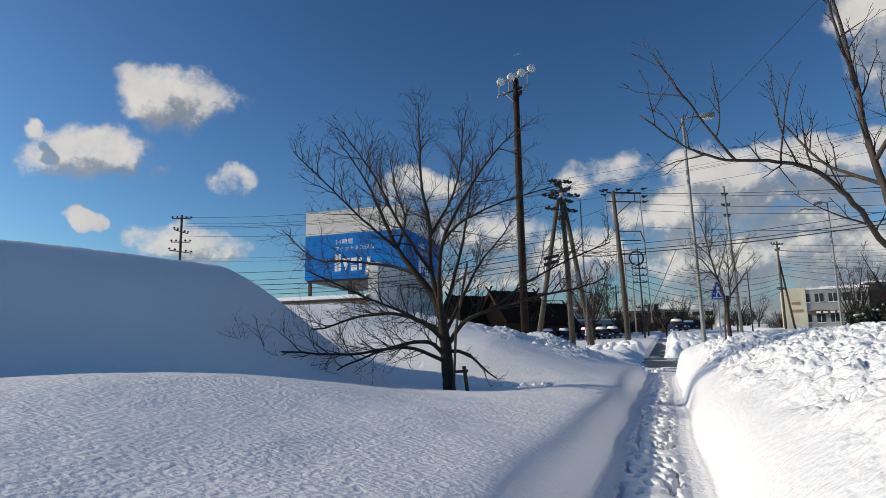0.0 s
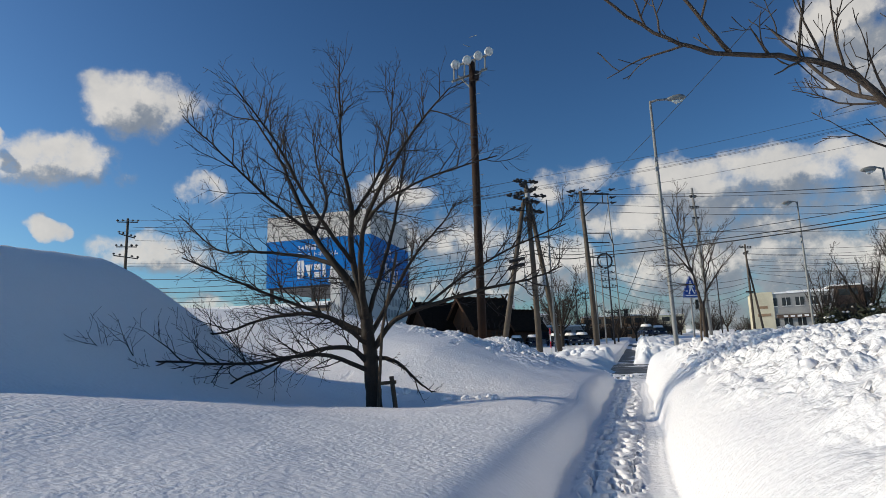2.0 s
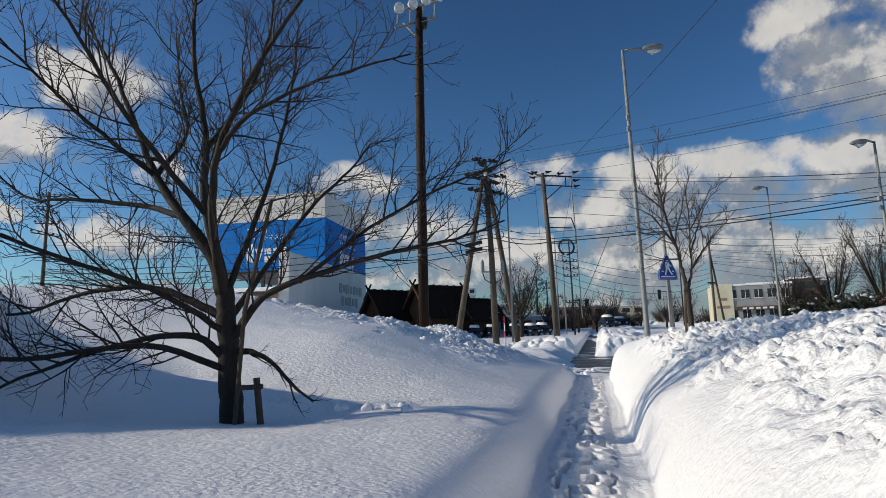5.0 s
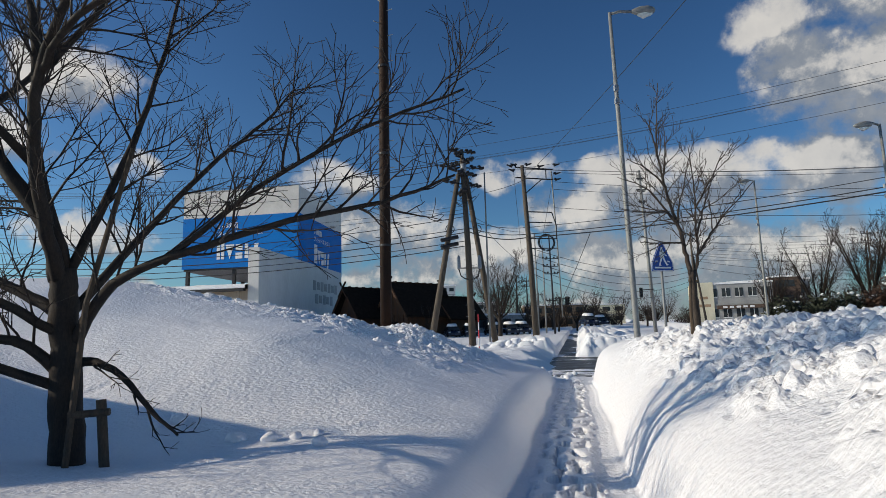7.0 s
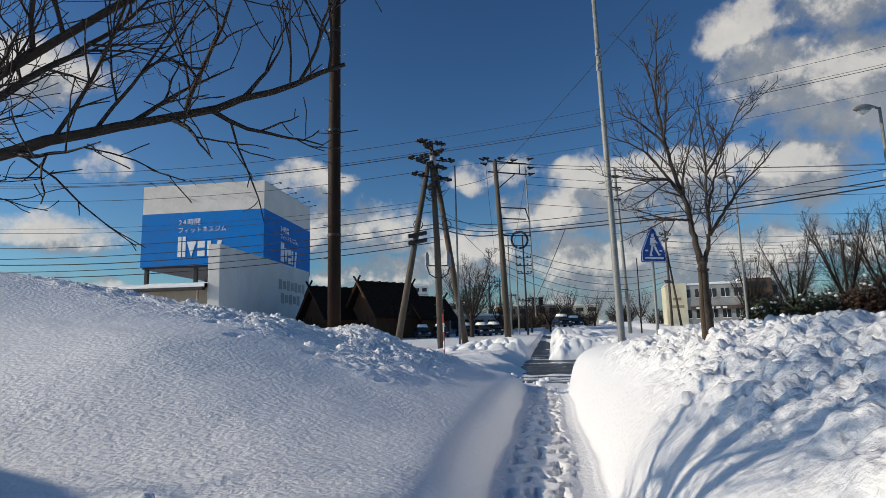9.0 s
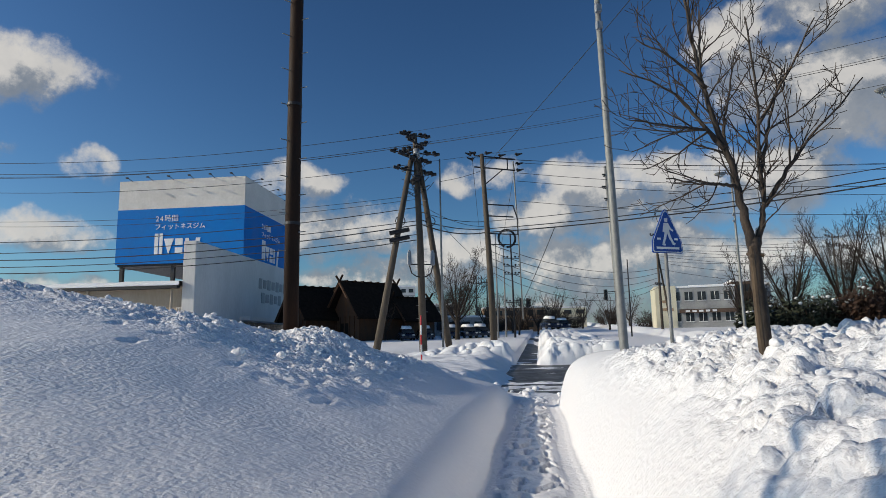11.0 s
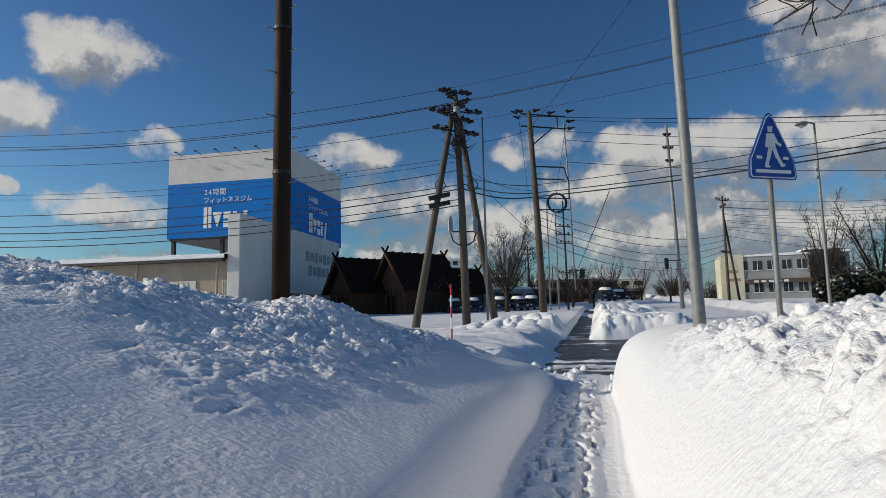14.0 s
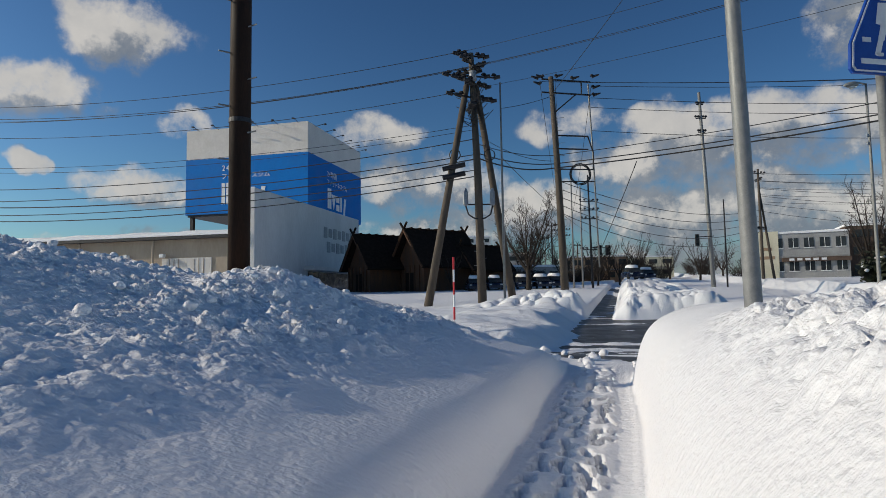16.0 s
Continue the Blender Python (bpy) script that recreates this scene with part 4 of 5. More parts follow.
def right_tree():
    x, y = 8.55, 17.85
    t = Tree(x, y, snow_at(x, y), 23, "bare young tree with a forked trunk and budding twigs", LIGHTBARK, LIGHTBARK, 0.55, 1.45, 0.0036, 0.3, "", 0.6)
    t.limb([(0.03, 0, -0.8), (0.0, 0, 0.3), (-0.02, 0, 0.75), (-0.01, 0, 1.12)], 0.062, 0.056, "trunk", False, 12)
    t.limb([(-0.02, 0, 1.0), (-0.10, 0, 1.38), (-0.18, 0, 1.85), (-0.29, 0.05, 2.34), (-0.38, 0.1, 2.9), (-0.42, 0.1, 3.5), (-0.36, 0, 4.5)], 0.048, 0.007)
    t.limb([(0.0, 0, 1.02), (0.06, -0.03, 1.25), (0.10, -0.05, 1.5), (0.09, -0.05, 1.95), (0.10, -0.1, 2.5), (0.05, -0.1, 3.3)], 0.036, 0.007)
    t.limb([(-0.15, 0, 1.62), (-0.35, -0.1, 1.60), (-0.6, -0.2, 1.57), (-1.05, -0.3, 1.58)], 0.02, 0.006)
    t.limb([(-0.27, 0.03, 2.05), (-0.42, 0.0, 2.16), (-0.75, -0.1, 2.13), (-1.25, -0.2, 2.14)], 0.022, 0.006)
    t.limb([(-0.24, 0.0, 1.98), (-0.42, 0.1, 2.3), (-0.62, 0.2, 2.62), (-1.1, 0.3, 2.85)], 0.026, 0.006)
    t.limb([(-0.33, 0.05, 2.6), (-0.55, 0.2, 2.95), (-0.9, 0.3, 3.2)], 0.022, 0.006)
    t.limb([(-0.40, 0.1, 3.1), (-0.6, -0.1, 3.5), (-0.75, -0.2, 3.75)], 0.02, 0.006)
    t.limb([(0.10, -0.05, 1.42), (0.3, -0.15, 1.75), (0.5, -0.25, 2.05), (1.0, -0.4, 2.6)], 0.026, 0.006)
    t.limb([(0.10, -0.05, 1.75), (0.32, 0.1, 2.15), (0.5, 0.2, 2.5), (0.75, 0.3, 2.95)], 0.022, 0.006)
    t.limb([(0.09, -0.08, 2.2), (0.25, -0.3, 2.6), (0.45, -0.5, 3.1)], 0.02, 0.006)
    t.limb([(-0.2, 0.0, 1.9), (0.0, 0.3, 2.3), (0.25, 0.5, 2.75), (0.45, 0.6, 3.3)], 0.022, 0.006)
    t.limb([(-0.36, 0.08, 2.75), (-0.2, 0.3, 3.1), (0.0, 0.5, 3.7)], 0.02, 0.006)
    t.done()
    g = thing("tree_stake", pose(x - 0.28, y - 0.35, snow_at(x - 0.28, y - 0.35)), "thin weathered stakes leaning against the young tree", "tree stake")
    part("stake", Build().tube([(-0.02, 0, -0.5), (0.04, 0.1, 0.35), (0.16, 0.25, 0.95)], [0.03, 0.028, 0.024], 8), STAKE, g)
    part("tie", Build().tube([(0.12, 0.2, 0.86), (0.2, 0.36, 0.9), (0.32, 0.3, 0.88)], 0.02, 6), STAKE, g)


right_tree()


def near_tree():
    x, y = 6.3, 7.0
    z = snow_at(x, y)
    t = Tree(x, y, z, 37, "bare grey-barked tree leaning over the snow bank", LIGHTBARK, LIGHTBARK, 0.62, 0.75, 0.004, 0.3, "", 0.8)
    t.limb([(0.116, 0, -0.928), (0, 0, 0.464), (-0.29, 0, 1.392)], 0.11, 0.08, "trunk", False, 12)
    t.limb([(-0.29, 0, 1.392), (-0.487, 0.058, 2.32), (-0.638, 0, 3.364), (-0.766, 0, 4.524), (-0.928, 0.116, 6.032)], 0.06)
    t.limb([(-0.116, 0, 0.87), (-0.87, -0.464, 1.102), (-1.392, -0.754, 1.566), (-1.856, -0.87, 1.949), (-2.378, -0.928, 2.065), (-3.016, -0.986, 2.088), (-3.48, -0.986, 2.262), (-4.002, -0.986, 2.668)], 0.045, 0.009)
    t.limb([(-2.9, -0.986, 2.088), (-3.19, -1.044, 2.436), (-3.48, -1.044, 2.9), (-3.828, -1.102, 3.364)], 0.018, 0.006)
    t.limb([(-2.32, -0.928, 2.053), (-2.32, -1.044, 2.436), (-2.204, -1.102, 3.016)], 0.014, 0.006)
    t.limb([(-0.487, 0.058, 2.32), (-0.232, -0.58, 3.248), (-0.058, -0.928, 4.524)], 0.035)
    t.limb([(-0.406, 0, 1.972), (-0.812, 0.696, 2.552), (-1.16, 1.16, 3.48)], 0.03)
    t.limb([(-0.638, 0, 3.364), (-1.044, -0.348, 4.06), (-1.276, -0.464, 4.872)], 0.028)
    t.done()


near_tree()


def far_tree(x, y, tall, spread_, seed, label, density=0.45):
    t = Tree(x, y, snow_at(x, y), seed, label, BARK, TWIG, tall * 0.17, density, 0.014, 0.35, "street trees")
    rng = random.Random(seed)
    t.limb([(0, 0, -0.5), (0.05, 0, tall * 0.12), (0, 0, tall * 0.25)], tall * 0.03, tall * 0.022, "trunk", False, 8)
    for k in range(9):
        a = 2.4 * k + rng.uniform(-0.3, 0.3)
        r = spread_ * rng.uniform(0.6, 1.0)
        h = tall * rng.uniform(0.62, 1.0)
        c, s_ = math.cos(a), math.sin(a)
        t.limb([(0, 0, tall * rng.uniform(0.15, 0.25)), (c * r * 0.3, s_ * r * 0.3, h * 0.45), (c * r * 0.65, s_ * r * 0.65, h * 0.72), (c * r, s_ * r, h)], tall * 0.014, 0.02, sides=5)
    return t.done()


# ---- wooden huts beyond the lot ----
def hut(x, y, w, depth, eave, ridge, yaw):
    """A dark timber hall with a steep gable roof and crossed finials."""
    z = snow_at(x, y) - 0.4
    g = thing("wooden_hut", pose(x, y, z, 0, 0, yaw), "dark timber hut with a steep shingled gable roof and crossed finials", "hut", "wooden huts")
    part("wall", Build().box((0, 0, eave / 2), (w, depth, eave)), HUTWOOD, g)
    for k in range(7):
        part("post", Build().box((-w / 2 + w * k / 6, -depth / 2 - 0.05, eave / 2), (0.2, 0.16, eave)), HUTWOOD, g)
    o, dr = 0.9, 0.28
    for sx in (-1, 1):
        b = Build()
        e, r = Vector((sx * (w / 2 + o), 0, eave - 0.5)), Vector((0, 0, ridge))
        n = Vector(((ridge - eave) * sx, 0, w / 2)).normalized() * dr
        vs = []
        for yy in (-depth / 2 - o, depth / 2 + o):
            vs += [e + Vector((0, yy, 0)), r + Vector((0, yy, 0)), r + n + Vector((0, yy, 0)), e + n + Vector((0, yy, 0))]
        b.add(vs, [(0, 1, 2, 3), (7, 6, 5, 4), (0, 4, 5, 1), (1, 5, 6, 2), (2, 6, 7, 3), (3, 7, 4, 0)])
        part("roof", b, THATCH, g)
        for yy in (-depth / 2 - o, depth / 2 + o):
            part("finial", Build().tube([(sx * 1.2, yy, ridge - 1.0), (-sx * 0.75, yy, ridge + 1.0)], 0.14, 6), THATCH, g)
            part("barge_board", Build().tube([e + Vector((0, yy, 0.1)), r + Vector((0, yy, 0.1))], 0.16, 5), HUTWOOD, g)
    for sy in (-1, 1):
        yy = sy * depth / 2
        part("gable", Build().add([(-w / 2, yy, eave), (w / 2, yy, eave), (0, yy, ridge - 0.1), (-w / 2, yy - sy * 0.2, eave), (w / 2, yy - sy * 0.2, eave), (0, yy - sy * 0.2, ridge - 0.1)],
                                  [(0, 1, 2), (5, 4, 3), (0, 3, 4, 1), (1, 4, 5, 2), (2, 5, 3, 0)]), HUTWOOD, g)
    part("ridge_log", Build().tube([(0, -depth / 2 - o, ridge + 0.2), (0, depth / 2 + o, ridge + 0.2)], 0.2, 8), THATCH, g)
    for k in range(7):
        yy = -depth / 2 + depth * k / 6
        part("ridge_block", Build().tube([(-0.55, yy, ridge + 0.33), (0.55, yy, ridge + 0.33)], 0.13, 6), THATCH, g)
    part("door", Build().box((0, -depth / 2 - 0.06, 1.3), (1.8, 0.1, 2.4)), THATCH, g)
    return g


hut(10.4, 94.5, 6.2, 7.5, 3.4, 7.6, -58)
hut(3.9, 96.5, 5.6, 7.0, 3.4, 7.2, -58)
hut(16.2, 96, 4.0, 5.0, 3.0, 5.6, -58)


# ---- far buildings ----
def house(name, x, y, yaw, w, d, h, wall, rows, cols, label, category="building", snowy=True, parapet=0.3):
    """A flat-roofed block with storeys of framed windows in its front (local -y) and left sides."""
    z = snow_at(x, y) - 0.5
    g = thing(name, pose(x, y, z, 0, 0, yaw), label, category, "far buildings")
    part("wall", Build().box((0, 0, h / 2), (w, d, h)), wall, g)
    part("roof", Build().box((0, 0, h + parapet / 2), (w + 0.3, d + 0.3, parapet)), SNOW if snowy else GREYWALL, g)
    for r in range(rows):
        zc = h * (r + 0.58) / rows
        for c in range(cols):
            xc = -w / 2 + w * (c + 0.5) / cols
            ww, wh = w / cols * 0.62, h / rows * 0.42
            win = part("window", Build().box((xc, -d / 2 - 0.02, zc), (ww, 0.1, wh)), DARKGLASS, g)
            if name != "shop_building":
                continue
            part("frame", Build().box((xc, -d / 2 - 0.06, zc - wh / 2), (ww + 0.15, 0.16, 0.1)), WHITEPAINT, win)
            part("mullion", Build().box((xc, -d / 2 - 0.06, zc), (0.07, 0.12, wh)), WHITEPAINT, win)
        if cols > 2 and r:
            part("string_course", Build().box((0, -d / 2 - 0.06, h * r / rows), (w, 0.14, 0.25)), GREYWALL, g)
    return g


shop = house("shop_building", 71, 115, -25, 13, 9, 7.4, GREYWALL, 2, 6, "two-storey grey shop with a cream end wall and snowy roof")
part("end_wall", Build().box((-6.6, 0, 3.9), (0.3, 9.2, 7.8)), CREAM, shop, "cream end wall")
part("end_wall", Build().box((-4.9, -4.6, 3.9), (3.4, 0.3, 7.8)), CREAM, shop, "cream front wall")
for zc, wc in ((5.0, 1.4), (3.6, 2.2)):
    part("shop_mark", Build().box((-4.9, -4.78, zc), (wc, 0.06, 0.5)), TAN, shop)
part("shop_awning", Build().box((1.9, -4.9, 3.2), (9.4, 0.7, 0.6)), BROWNWALL, shop)
for k in range(5):
    part("awning_mark", Build().box((-1.5 + 1.1 * k, -5.27, 3.2), (0.7, 0.05, 0.35)), WHITEPAINT, shop)
house("annex", 81, 114, -25, 5, 7, 8.4, BROWNWALL, 3, 1, "narrow dark brown annex beside the shop")
house("house", 45, 142, -12, 13, 9, 5.0, TAN, 2, 6, "tan two-storey building with a flat snowy roof")
house("house", 30, 150, -10, 8, 8, 6.2, GREYWALL, 3, 3, "grey three-storey block far down the street")
house("office_tower", 29, 205, -5, 7, 7, 13.5, WALLWHITE, 5, 3, "pale office block far down the street")
house("house", 63, 160, -15, 12, 9, 4.8, CREAM, 2, 4, "pale low house with snow on its roof")
house("store", 21, 112, 8, 17, 8, 3.2, GREYWALL, 1, 8, "long low grey store with dark shop windows", "store")
house("house", 82, 120, -30, 14, 9, 8.0, GREYWALL, 2, 4, "grey house behind the hedge")
house("house", 100, 95, -45, 12, 9, 7.0, CREAM, 2, 3, "pale house behind the hedge")

random.seed(9)
far_tree(20.0, 84, 10.5, 4.4, 101, "dense bare round-crowned street tree", 0.7)
for k, (x, y, tall) in enumerate(((33, 120, 7), (37, 138, 7.5), (30, 132, 8), (42, 128, 6), (27, 160, 8), (12, 90, 4.2), (31.5, 96, 5.5), (29, 104, 6), (35, 110, 6.5), (45, 118, 7), (49, 126, 7), (40, 112, 6), (53, 112, 7), (26, 118, 7), (33, 150, 9), (46, 135, 8), (56, 130, 8), (62, 122, 7), (38, 165, 9), (23, 140, 8))):
    far_tree(x, y, tall, tall * 0.4, 110 + k, "small bare street tree far down the street", 0.4)


def shrub(x, y, w, h, seed, green=True):
    """A shaggy clump: many small leaves on fine stems."""
    rng = random.Random(seed)
    z = snow_at(x, y)
    g = thing("shrub", pose(x, y, z), "tall shrub with withered rust-brown leaves and caught snow" if green and h > 4 else "shaggy dark evergreen shrub with snow caught in it" if green else "tangled brown leafless shrub", "shrub", "shrubs by the road")
    b, leaves, caps = Build(), Build(), Build()
    for k in range(60):
        a, r = rng.uniform(0, 6.28), w / 2 * math.sqrt(rng.random())
        top = h * rng.uniform(0.6, 1.15) * (1 - 0.3 * (2 * r / w) ** 2)
        p0, p1 = Vector((r * 0.5 * math.cos(a), r * 0.5 * math.sin(a), -0.3)), Vector((r * math.cos(a), r * math.sin(a), top))
        b.tube([p0, p0.lerp(p1, 0.5) + Vector((0.1, 0, 0.1)), p1], [0.06, 0.04, 0.02], 4, False)
        for q in range(60 if green else 26):
            c = p0.lerp(p1, rng.uniform(0.15, 1.02)) + Vector((rng.gauss(0, 0.25), rng.gauss(0, 0.25), rng.gauss(0, 0.15)))
            u_ = Vector((rng.uniform(-1, 1), rng.uniform(-1, 1), rng.uniform(-1, 1))).normalized() * rng.uniform(0.12, 0.28)
            v_ = u_.orthogonal().normalized() * rng.uniform(0.06, 0.14)
            if green:
                leaves.add([c - u_, c + v_, c + u_, c - v_ + Vector((0, 0, 0.02))], [(0, 1, 2), (0, 2, 3)])
            else:
                b.tube([c, c + u_ * 3.5], [0.022, 0.012], 3, False)
        if rng.random() < 0.3:
            caps.tube([p1 - Vector((0.2, 0, 0)), p1, p1 + Vector((0.2, 0, 0.02))], [0.03, 0.14, 0.03], 6)
    part("stem_clump", b, TWIG, g)["kind"] = "stuff"
    if green:
        part("foliage", leaves, RUSTLEAF if h > 4 else LEAF, g)["kind"] = "stuff"
        part("snow_cap", caps, SNOW, g, "", True)["kind"] = "stuff"
    return g


for k, (x, y, w, h, gr) in enumerate(((40, 58, 3.5, 3.0, True), (43, 56, 4.5, 3.6, True), (46.5, 54, 5, 4.4, True), (50, 52, 5, 5.2, True), (53.5, 50, 5, 6.0, True),
                                     (42, 60, 4, 3.5, False), (46, 58, 4.5, 4, False), (49.5, 56, 4.5, 4.5, False), (53, 54, 5, 5, False), (44, 62, 4, 3.0, True), (60, 66, 7, 3.2, True), (66, 72, 8, 3.5, True))):
    shrub(x, y, w, h, 300 + k, gr)
for k, (x, y, w, h) in enumerate(((24, 104, 5, 2.4), (29, 122, 6, 2.8), (36, 126, 7, 3.0), (43, 134, 8, 3.0), (50, 132, 7, 3.2), (57, 140, 9, 3.4), (64, 134, 8, 3.2), (39, 150, 9, 3.6), (52, 152, 10, 3.8), (70, 128, 8, 3.2))):
    shrub(x, y, w, h, 340 + k, False)
for k, (x, y, tall) in enumerate(((41, 61, 7.5), (44, 59, 9), (47.5, 57, 10.5), (50.5, 55.5, 11), (54, 53, 12), (57, 57, 12))):
    far_tree(x, y, tall, tall * 0.3, 150 + k, "tangled bare brown tree behind the hedge", 0.6)


# ---- more poles, signals and cables ----
plain_pole(12.9, 56.0, 15.2, STEEL, 0.085, "slim galvanised steel pole with a round lamp", name="steel_pole", category="pole", group="steel poles")
plain_pole(25.6, 86, 15.5, STEEL, 0.11, "plain galvanised steel pole", name="steel_pole", category="pole", group="steel poles")
plain_pole(27.2, 88, 14.2, STEEL, 0.11, "plain galvanised steel pole", name="steel_pole", category="pole", group="steel poles")
plain_pole(27.6, 85.5, 15.0, DARKIRON, 0.13, "dark utility pole with ladder-like crossarms", ((3.0, 1.0, 0), (4.0, 1.0, 0), (5.0, 0.9, 0), (8.5, 0.9, 0)), lean=-0.2)
plain_pole(33.5, 120, 13, CONCRETE, 0.16, arms=((0.6, 1.0, 0), (1.6, 1.0, 0)))
plain_pole(46.5, 84, 15.3, CONCRETE, 0.18, "concrete pole with a slanting strut and crossarms", ((0.5, 1.0, 20), (1.3, 0.8, 80), (6.8, 0.7, 20)), strut=1.7)
plain_pole(71, 82, 15.0, CONCRETE, 0.16, arms=((0.4, 1.3, 15), (1.4, 1.3, 15)))
plain_pole(38.6, 130, 11, CONCRETE, 0.15, arms=((0.5, 0.9, 0),))
plain_pole(36.5, 75.7, 21.3, STEEL, 0.22, "tall slender steel mast with small antennas", ((1.2, 0.35, 0), (2.6, 0.5, 0), (4.0, 0.35, 0)), lean=-0.6, name="mast", category="mast", group="steel poles")
plain_pole(37.6, 75.2, 10.5, DARKIRON, 0.09, "dark thin pole carrying a traffic signal", name="signal_pole", category="pole", group="steel poles")


def signal(x, y, z, yaw, arm, pole_top=True):
    g = thing("traffic_signal", pose(x, y, z, 0, 0, yaw), "dark upright traffic signal with three lamps on a bracket", "traffic signal", "traffic signals")
    part("housing", Build().box((0, 0, 0), (0.4, 0.25, 1.15), None, 0.05), DARKIRON, g)
    for k in range(3):
        lens = part("lens", Build().tube([(0, -0.13, 0.36 - 0.36 * k), (0, -0.15, 0.36 - 0.36 * k)], 0.14, 12), DARKGLASS, g)
        part("visor", Build().tube([(0, -0.14, 0.38 - 0.36 * k), (0, -0.34, 0.36 - 0.36 * k)], [0.16, 0.165], 12, False), DARKIRON, lens)
    part("bracket", Build().tube([(0, 0, 0.3), (arm, 0.1, 0.35)], 0.05, 6), DARKIRON, g)
    return g


signal(28.5, 85.4, 6.4, 0, -0.9)
signal(29.3, 85.3, 6.4, 30, -1.6)
signal(35.0, 75.6, 6.6, -20, 1.5)
plain_pole(29.0, 110, 12.5, CONCRETE, 0.15, arms=((0.5, 0.9, 0), (1.3, 0.9, 0)))
plain_pole(32.0, 128, 12.5, STEEL, 0.12, arms=((0.8, 0.6, 0),), lean=0.1)
plain_pole(36.0, 150, 14, CONCRETE, 0.16, arms=((0.5, 1.0, 0), (1.3, 0.9, 0)))
plain_pole(41.0, 158, 13, CONCRETE, 0.16, arms=((0.5, 1.0, 0),))

street_lamp((32.2, 49.5), 11.2, -1.2, 0.1, "tall galvanised street lamp across the road, with an arm", 0)
street_lamp((22.4, 28.0), 9.3, -1.0, 0.085, "tall galvanised street lamp across the road, with an arm", 0)


def marker():
    x, y = 8.15, 35.6
    z = snow_at(x, y) - 0.05
    g = thing("snow_marker", pose(x, y, z), "thin red and white striped snow marker pole", "marker pole")
    for k in range(7):
        part("band", Build().tube([(0, 0, 0.36 * k - 0.3), (0, 0, 0.36 * k + 0.06)], 0.03, 8), RED if k % 2 == 0 and k else WHITEPAINT, g)


marker()


def cable(a, b, sag, r=0.02, n=16, label="black overhead cable strung between poles"):
    a, b = Vector(a), Vector(b)
    o = new("overhead_cable", Build().tube([a.lerp(b, k / n) - Vector((0, 0, 4 * sag * (k / n) * (1 - k / n))) for k in range(n + 1)], r, 5).mesh("overhead_cable", CABLE))
    tagged(o, label, "cable", "overhead cables")


TRI, FAR_LEFT, RIGHT_END = Vector((11.1, 56, 0)), Vector((-30, 67, 0)), Vector((48, 25, 0))
FRAME, R_POLE, FAR_POLE = Vector((17.2, 59.7, 0)), Vector((46.4, 84, 0)), Vector((33.5, 120, 0))


def run(a, b, za, zb, sag, da=(0, 0), db=(0, 0), r=0.02):
    cable((a.x + da[0], a.y + da[1], za), (b.x + db[0], b.y + db[1], zb), sag, r)


for dz, o in ((17.0, -0.8), (16.6, 0.8), (16.1, -0.2), (15.7, -1.3), (15.2, 1.2)):
    run(TRI, FAR_LEFT, dz, dz - 0.4, 1.1, (o * 0.3, o), (o * 0.3, o))
    run(TRI, RIGHT_END, dz, dz + 0.8, 0.9, (o * 0.7, o * 0.7), (o * 0.7, o * 0.7), 0.012)
for dz, sag in ((12.4, 0.9), (12.1, 1.0)):
    run(TRI, FAR_LEFT, dz, dz - 0.3, sag, r=0.016)
for dz, sag, r_ in ((10.6, 1.0, 0.03), (9.6, 0.8, 0.03), (9.3, 1.1, 0.04), (8.6, 0.9, 0.03), (8.2, 1.0, 0.035)):
    run(TRI, FAR_LEFT, dz + 0.9, dz - 0.2, sag, r=r_)
for dz, sag, r_ in ((10.7, 0.3, 0.035), (10.4, 0.4, 0.045), (11.3, 0.3, 0.025)):
    run(TRI, FRAME, dz, dz, sag, r=r_)
    run(FRAME, RIGHT_END, dz, dz + 0.7, 1.0, r=r_)
for dz, o in ((16.7, -0.8), (16.7, 0.3), (16.4, 2.9)):
    run(FRAME, Vector((80, 50, 0)), dz, dz + 1, 1.4, (o, 0.3), (o, 0))
    run(FRAME, FAR_POLE, dz, 12.8, 1.4, (o, 0.3), (o * 0.3, 0), 0.018)
for dz in (15.6, 14.9, 13.2):
    run(FRAME, Vector((80, 50, 0)), dz, dz, 1.6, (2.9, 0.5), r=0.02)
for k in range(6):
    run(R_POLE, Vector((88, 62, 0)), 14.8 - 0.85 * k, 15.4 - 0.8 * k, 1.8 + 0.3 * k, r=0.022)
for k in range(4):
    run(R_POLE, Vector((71, 82, 0)), 14.0 - 0.8 * k, 14.3 - 0.8 * k, 0.6, r=0.02)
    run(FAR_POLE, Vector((30, 190, 0)), 12.6 - 0.5 * k, 13 - 0.5 * k, 1.0, (0.3 * k, 0), r=0.02)
for k in range(5):
    run(FRAME, R_POLE, 9.6 - 0.55 * k, 10.6 - 0.6 * k, 1.3 + 0.2 * k, r=0.025)
cable((17.0, 59.7, 15.5), (19.5, 21.0, 19.5), 0.5, 0.018)
cable((12.9, 56.0, 13.5), (17.0, 59.7, 15.5), 0.1, 0.018)
cable((12.9, 56.0, 10.3), (27.6, 85.5, 8.2), 0.4, 0.02)
cable((22.6, 58.4, 10.6), (27.7, 85.5, 4.6), 0.2, 0.03)
cable((11.1, 56, 12.0), (17.2, 59.7, 10.9), 0.5, 0.018)
# parked cars by the huts


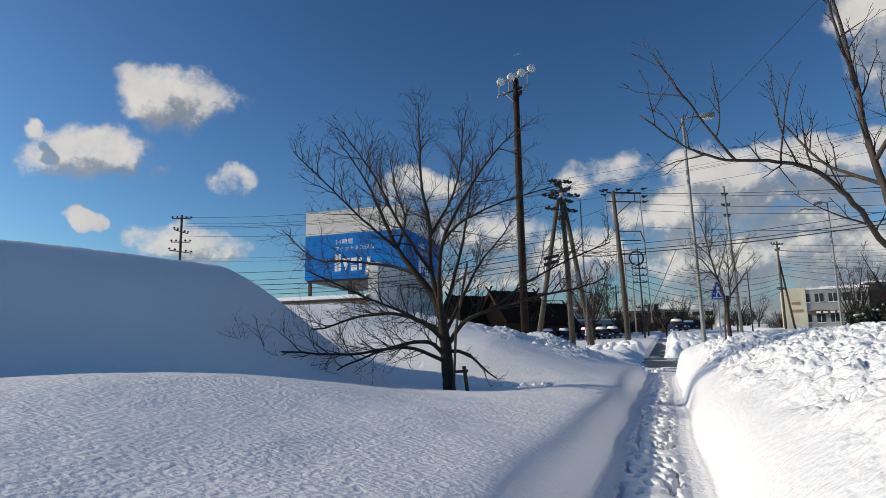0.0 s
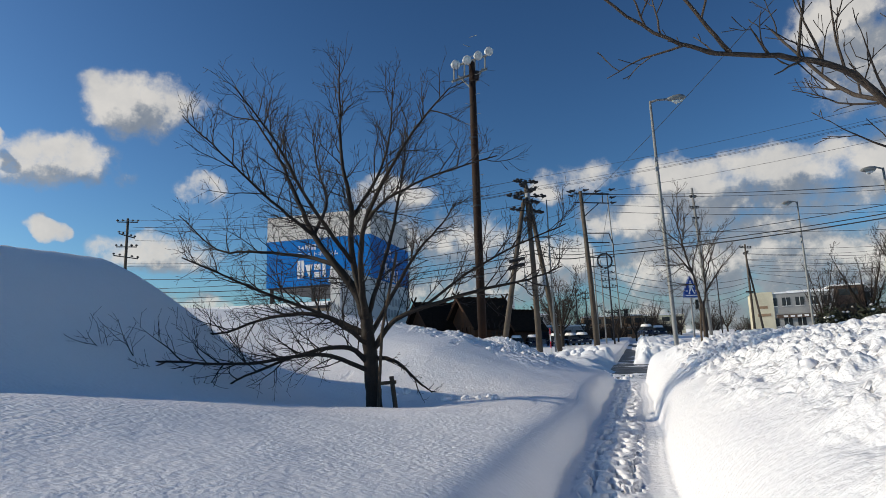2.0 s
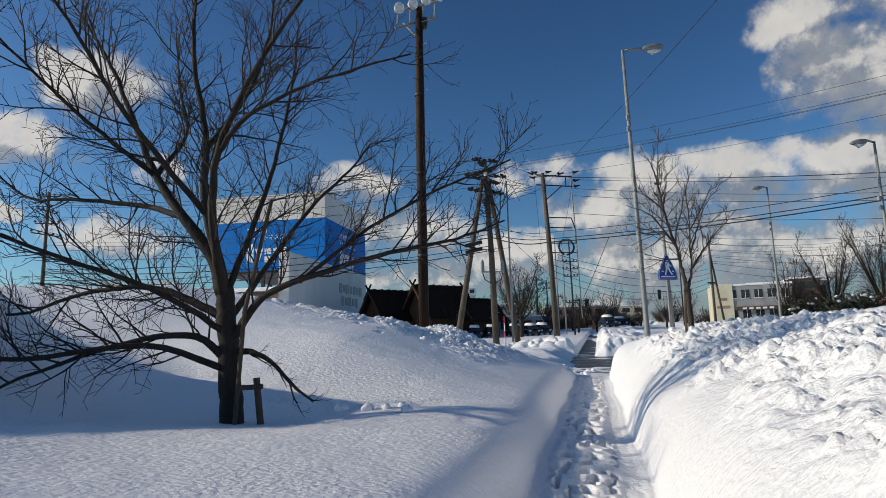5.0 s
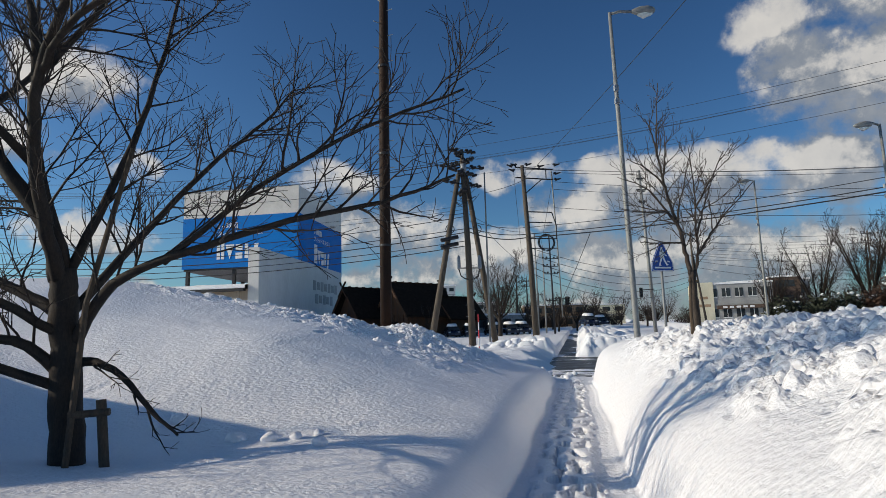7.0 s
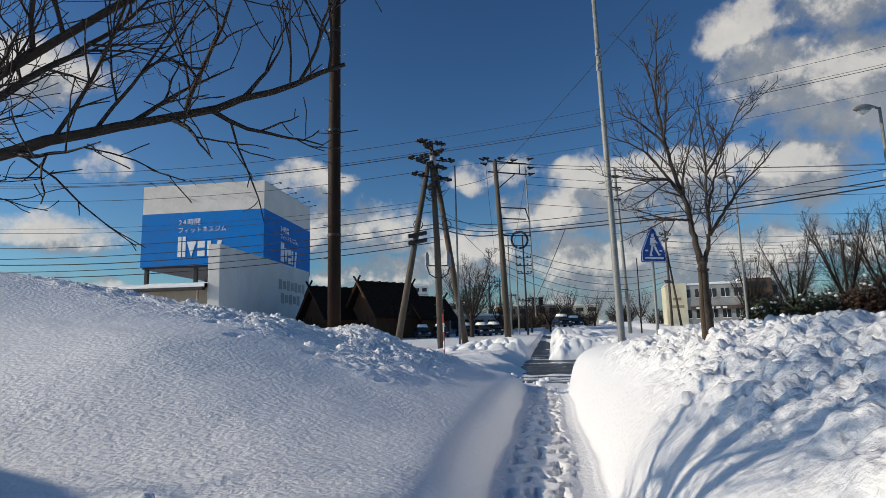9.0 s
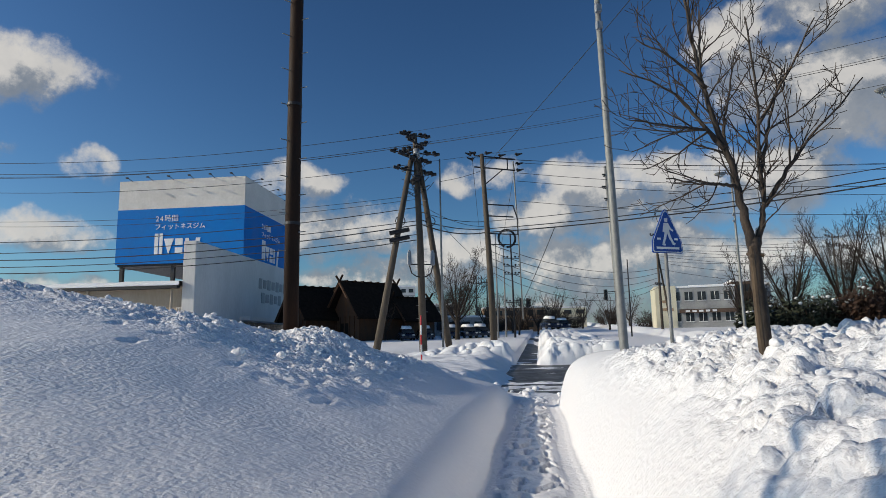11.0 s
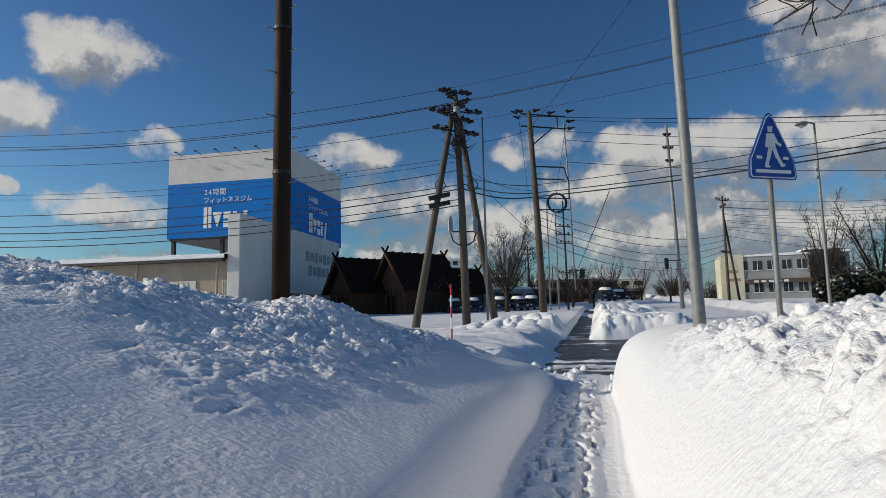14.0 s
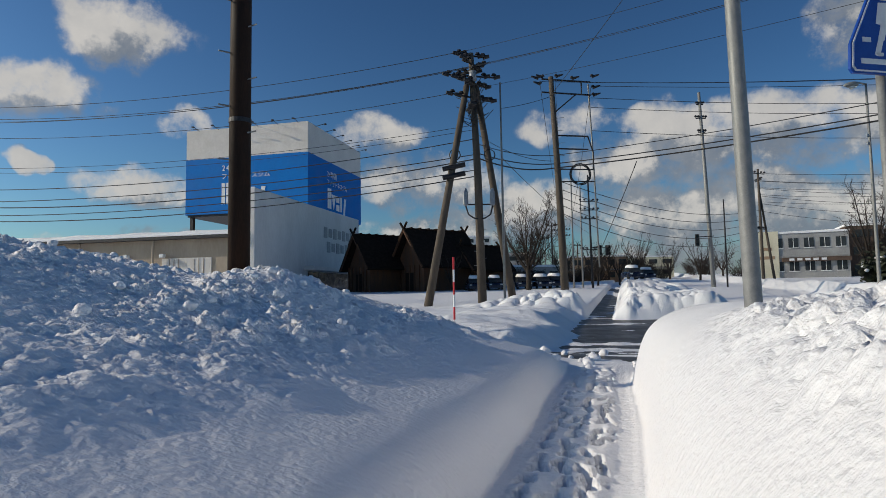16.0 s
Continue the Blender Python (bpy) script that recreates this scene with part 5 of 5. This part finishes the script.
def car(x, y, yaw, mat):
    z = snow_at(x, y) - 0.05
    g = thing("parked_car", pose(x, y, z, 0, 0, yaw), "small dark parked car with thick snow on its roof", "car", "parked cars")
    sec = [(-1.9, 0.55, 0.82), (-1.8, 0.8, 0.86), (-0.9, 0.92, 0.88), (0.9, 0.92, 0.88), (1.75, 0.8, 0.86), (1.9, 0.55, 0.82)]
    vs = []
    for yy, zz, hw in sec:
        vs += [(-hw, yy, 0.28), (-hw, yy, zz - 0.1), (-hw + 0.08, yy, zz), (hw - 0.08, yy, zz), (hw, yy, zz - 0.1), (hw, yy, 0.28)]
    fs = [(i * 6 + j, i * 6 + (j + 1) % 6, (i + 1) * 6 + (j + 1) % 6, (i + 1) * 6 + j) for i in range(5) for j in range(6)] + [tuple(range(6))[::-1], tuple(range(30, 36))]
    part("body", Build().add(vs, fs), mat, g)
    vs = []
    for yy, zz, hw in ((-1.5, 0.9, 0.8), (-0.9, 1.42, 0.66), (0.7, 1.46, 0.66), (1.5, 0.9, 0.8)):
        vs += [(-hw, yy, zz), (hw, yy, zz), (hw, yy, 0.88), (-hw, yy, 0.88)]
    part("cabin", Build().add(vs, [(i * 4 + j, i * 4 + (j + 1) % 4, (i + 1) * 4 + (j + 1) % 4, (i + 1) * 4 + j) for i in range(3) for j in range(4)]), DARKGLASS, g)
    vs = []
    for yy, zz, hw in ((-1.1, 1.4, 0.5), (-0.8, 1.72, 0.62), (0.0, 1.82, 0.66), (0.7, 1.74, 0.62), (1.0, 1.44, 0.5)):
        vs += [(-hw, yy, 1.42), (-hw * 0.8, yy, zz), (hw * 0.8, yy, zz), (hw, yy, 1.42)]
    part("roof_snow", Build().add(vs, [(i * 4 + j, i * 4 + (j + 1) % 4, (i + 1) * 4 + (j + 1) % 4, (i + 1) * 4 + j) for i in range(4) for j in range(4)]), SNOW, g, "", True)
    for sx in (-1, 1):
        for yy in (-1.2, 1.2):
            part("wheel", Build().tube([(sx * 0.7, yy, 0.3), (sx * 0.88, yy, 0.3)], 0.3, 14), RUBBER, g)
        part("headlight", Build().box((sx * 0.62, -1.9, 0.66), (0.3, 0.08, 0.14), None, 0.03), LAMPGLASS, g)


for x, y in ((14.6, 89), (17.0, 89.5), (20.4, 90), (22.6, 90), (24.4, 90.5), (34.5, 92), (41, 104)):
    car(x, y, random.Random(x).uniform(-6, 6), CARDARK)


# ---- loose lumps of snow ----
def snow_clump(x, y, r, seed):
    rng = random.Random(seed)
    b = bmesh.new()
    bmesh.ops.create_icosphere(b, subdivisions=3, radius=r)
    off = Vector((rng.uniform(0, 50), rng.uniform(0, 50), 0))
    for p in b.verts:
        k = 1 + 0.35 * noise.noise(p.co / r * 1.1 + off) + 0.12 * noise.noise(p.co / r * 3 + off)
        p.co *= k
        p.co.z *= 0.75
    data = bpy.data.meshes.new("snow_clump")
    b.to_mesh(data)
    b.free()
    data.polygons.foreach_set("use_smooth", [True] * len(data.polygons))
    data.materials.append(SNOW)
    o = new("snow_clump", data)
    o.matrix_basis = pose(x, y, snow_at(x, y) + 0.35 * r, 0, 0, rng.uniform(0, 360))
    tagged(o, "loose rounded lump of snow lying on the bank", "snow", "loose snow lumps")


for k, (x, y, r) in enumerate(((2.5, 14.9, 0.09), (2.2, 15.5, 0.07), (1.9, 15.5, 0.09), (1.5, 15.7, 0.11), (0.6, 16.6, 0.10), (0.35, 16.5, 0.07), (2.45, 15.6, 0.06), (3.3, 22.9, 0.09), (3.9, 23.6, 0.08), (2.6, 24.2, 0.07))):
    snow_clump(x, y, r, 400 + k)
rng_ = random.Random(77)
for k in range(60):
    s_, w_ = rng_.uniform(3, 24), rng_.uniform(0.9, 4.5)
    x, y, _ = place(s_, 0.3 + w_)
    snow_clump(x, y, rng_.uniform(0.03, 0.085), 500 + k)
for k in range(50):
    x, y = rng_.uniform(-1.0, 6.0), rng_.uniform(24.5, 28.6)
    snow_clump(x, y, rng_.uniform(0.035, 0.09), 600 + k)
for k in range(24):
    x, y, _ = place(rng_.uniform(33.5, 37.5), rng_.uniform(-2.4, 0.8))
    snow_clump(x, y, rng_.uniform(0.05, 0.16), 700 + k)
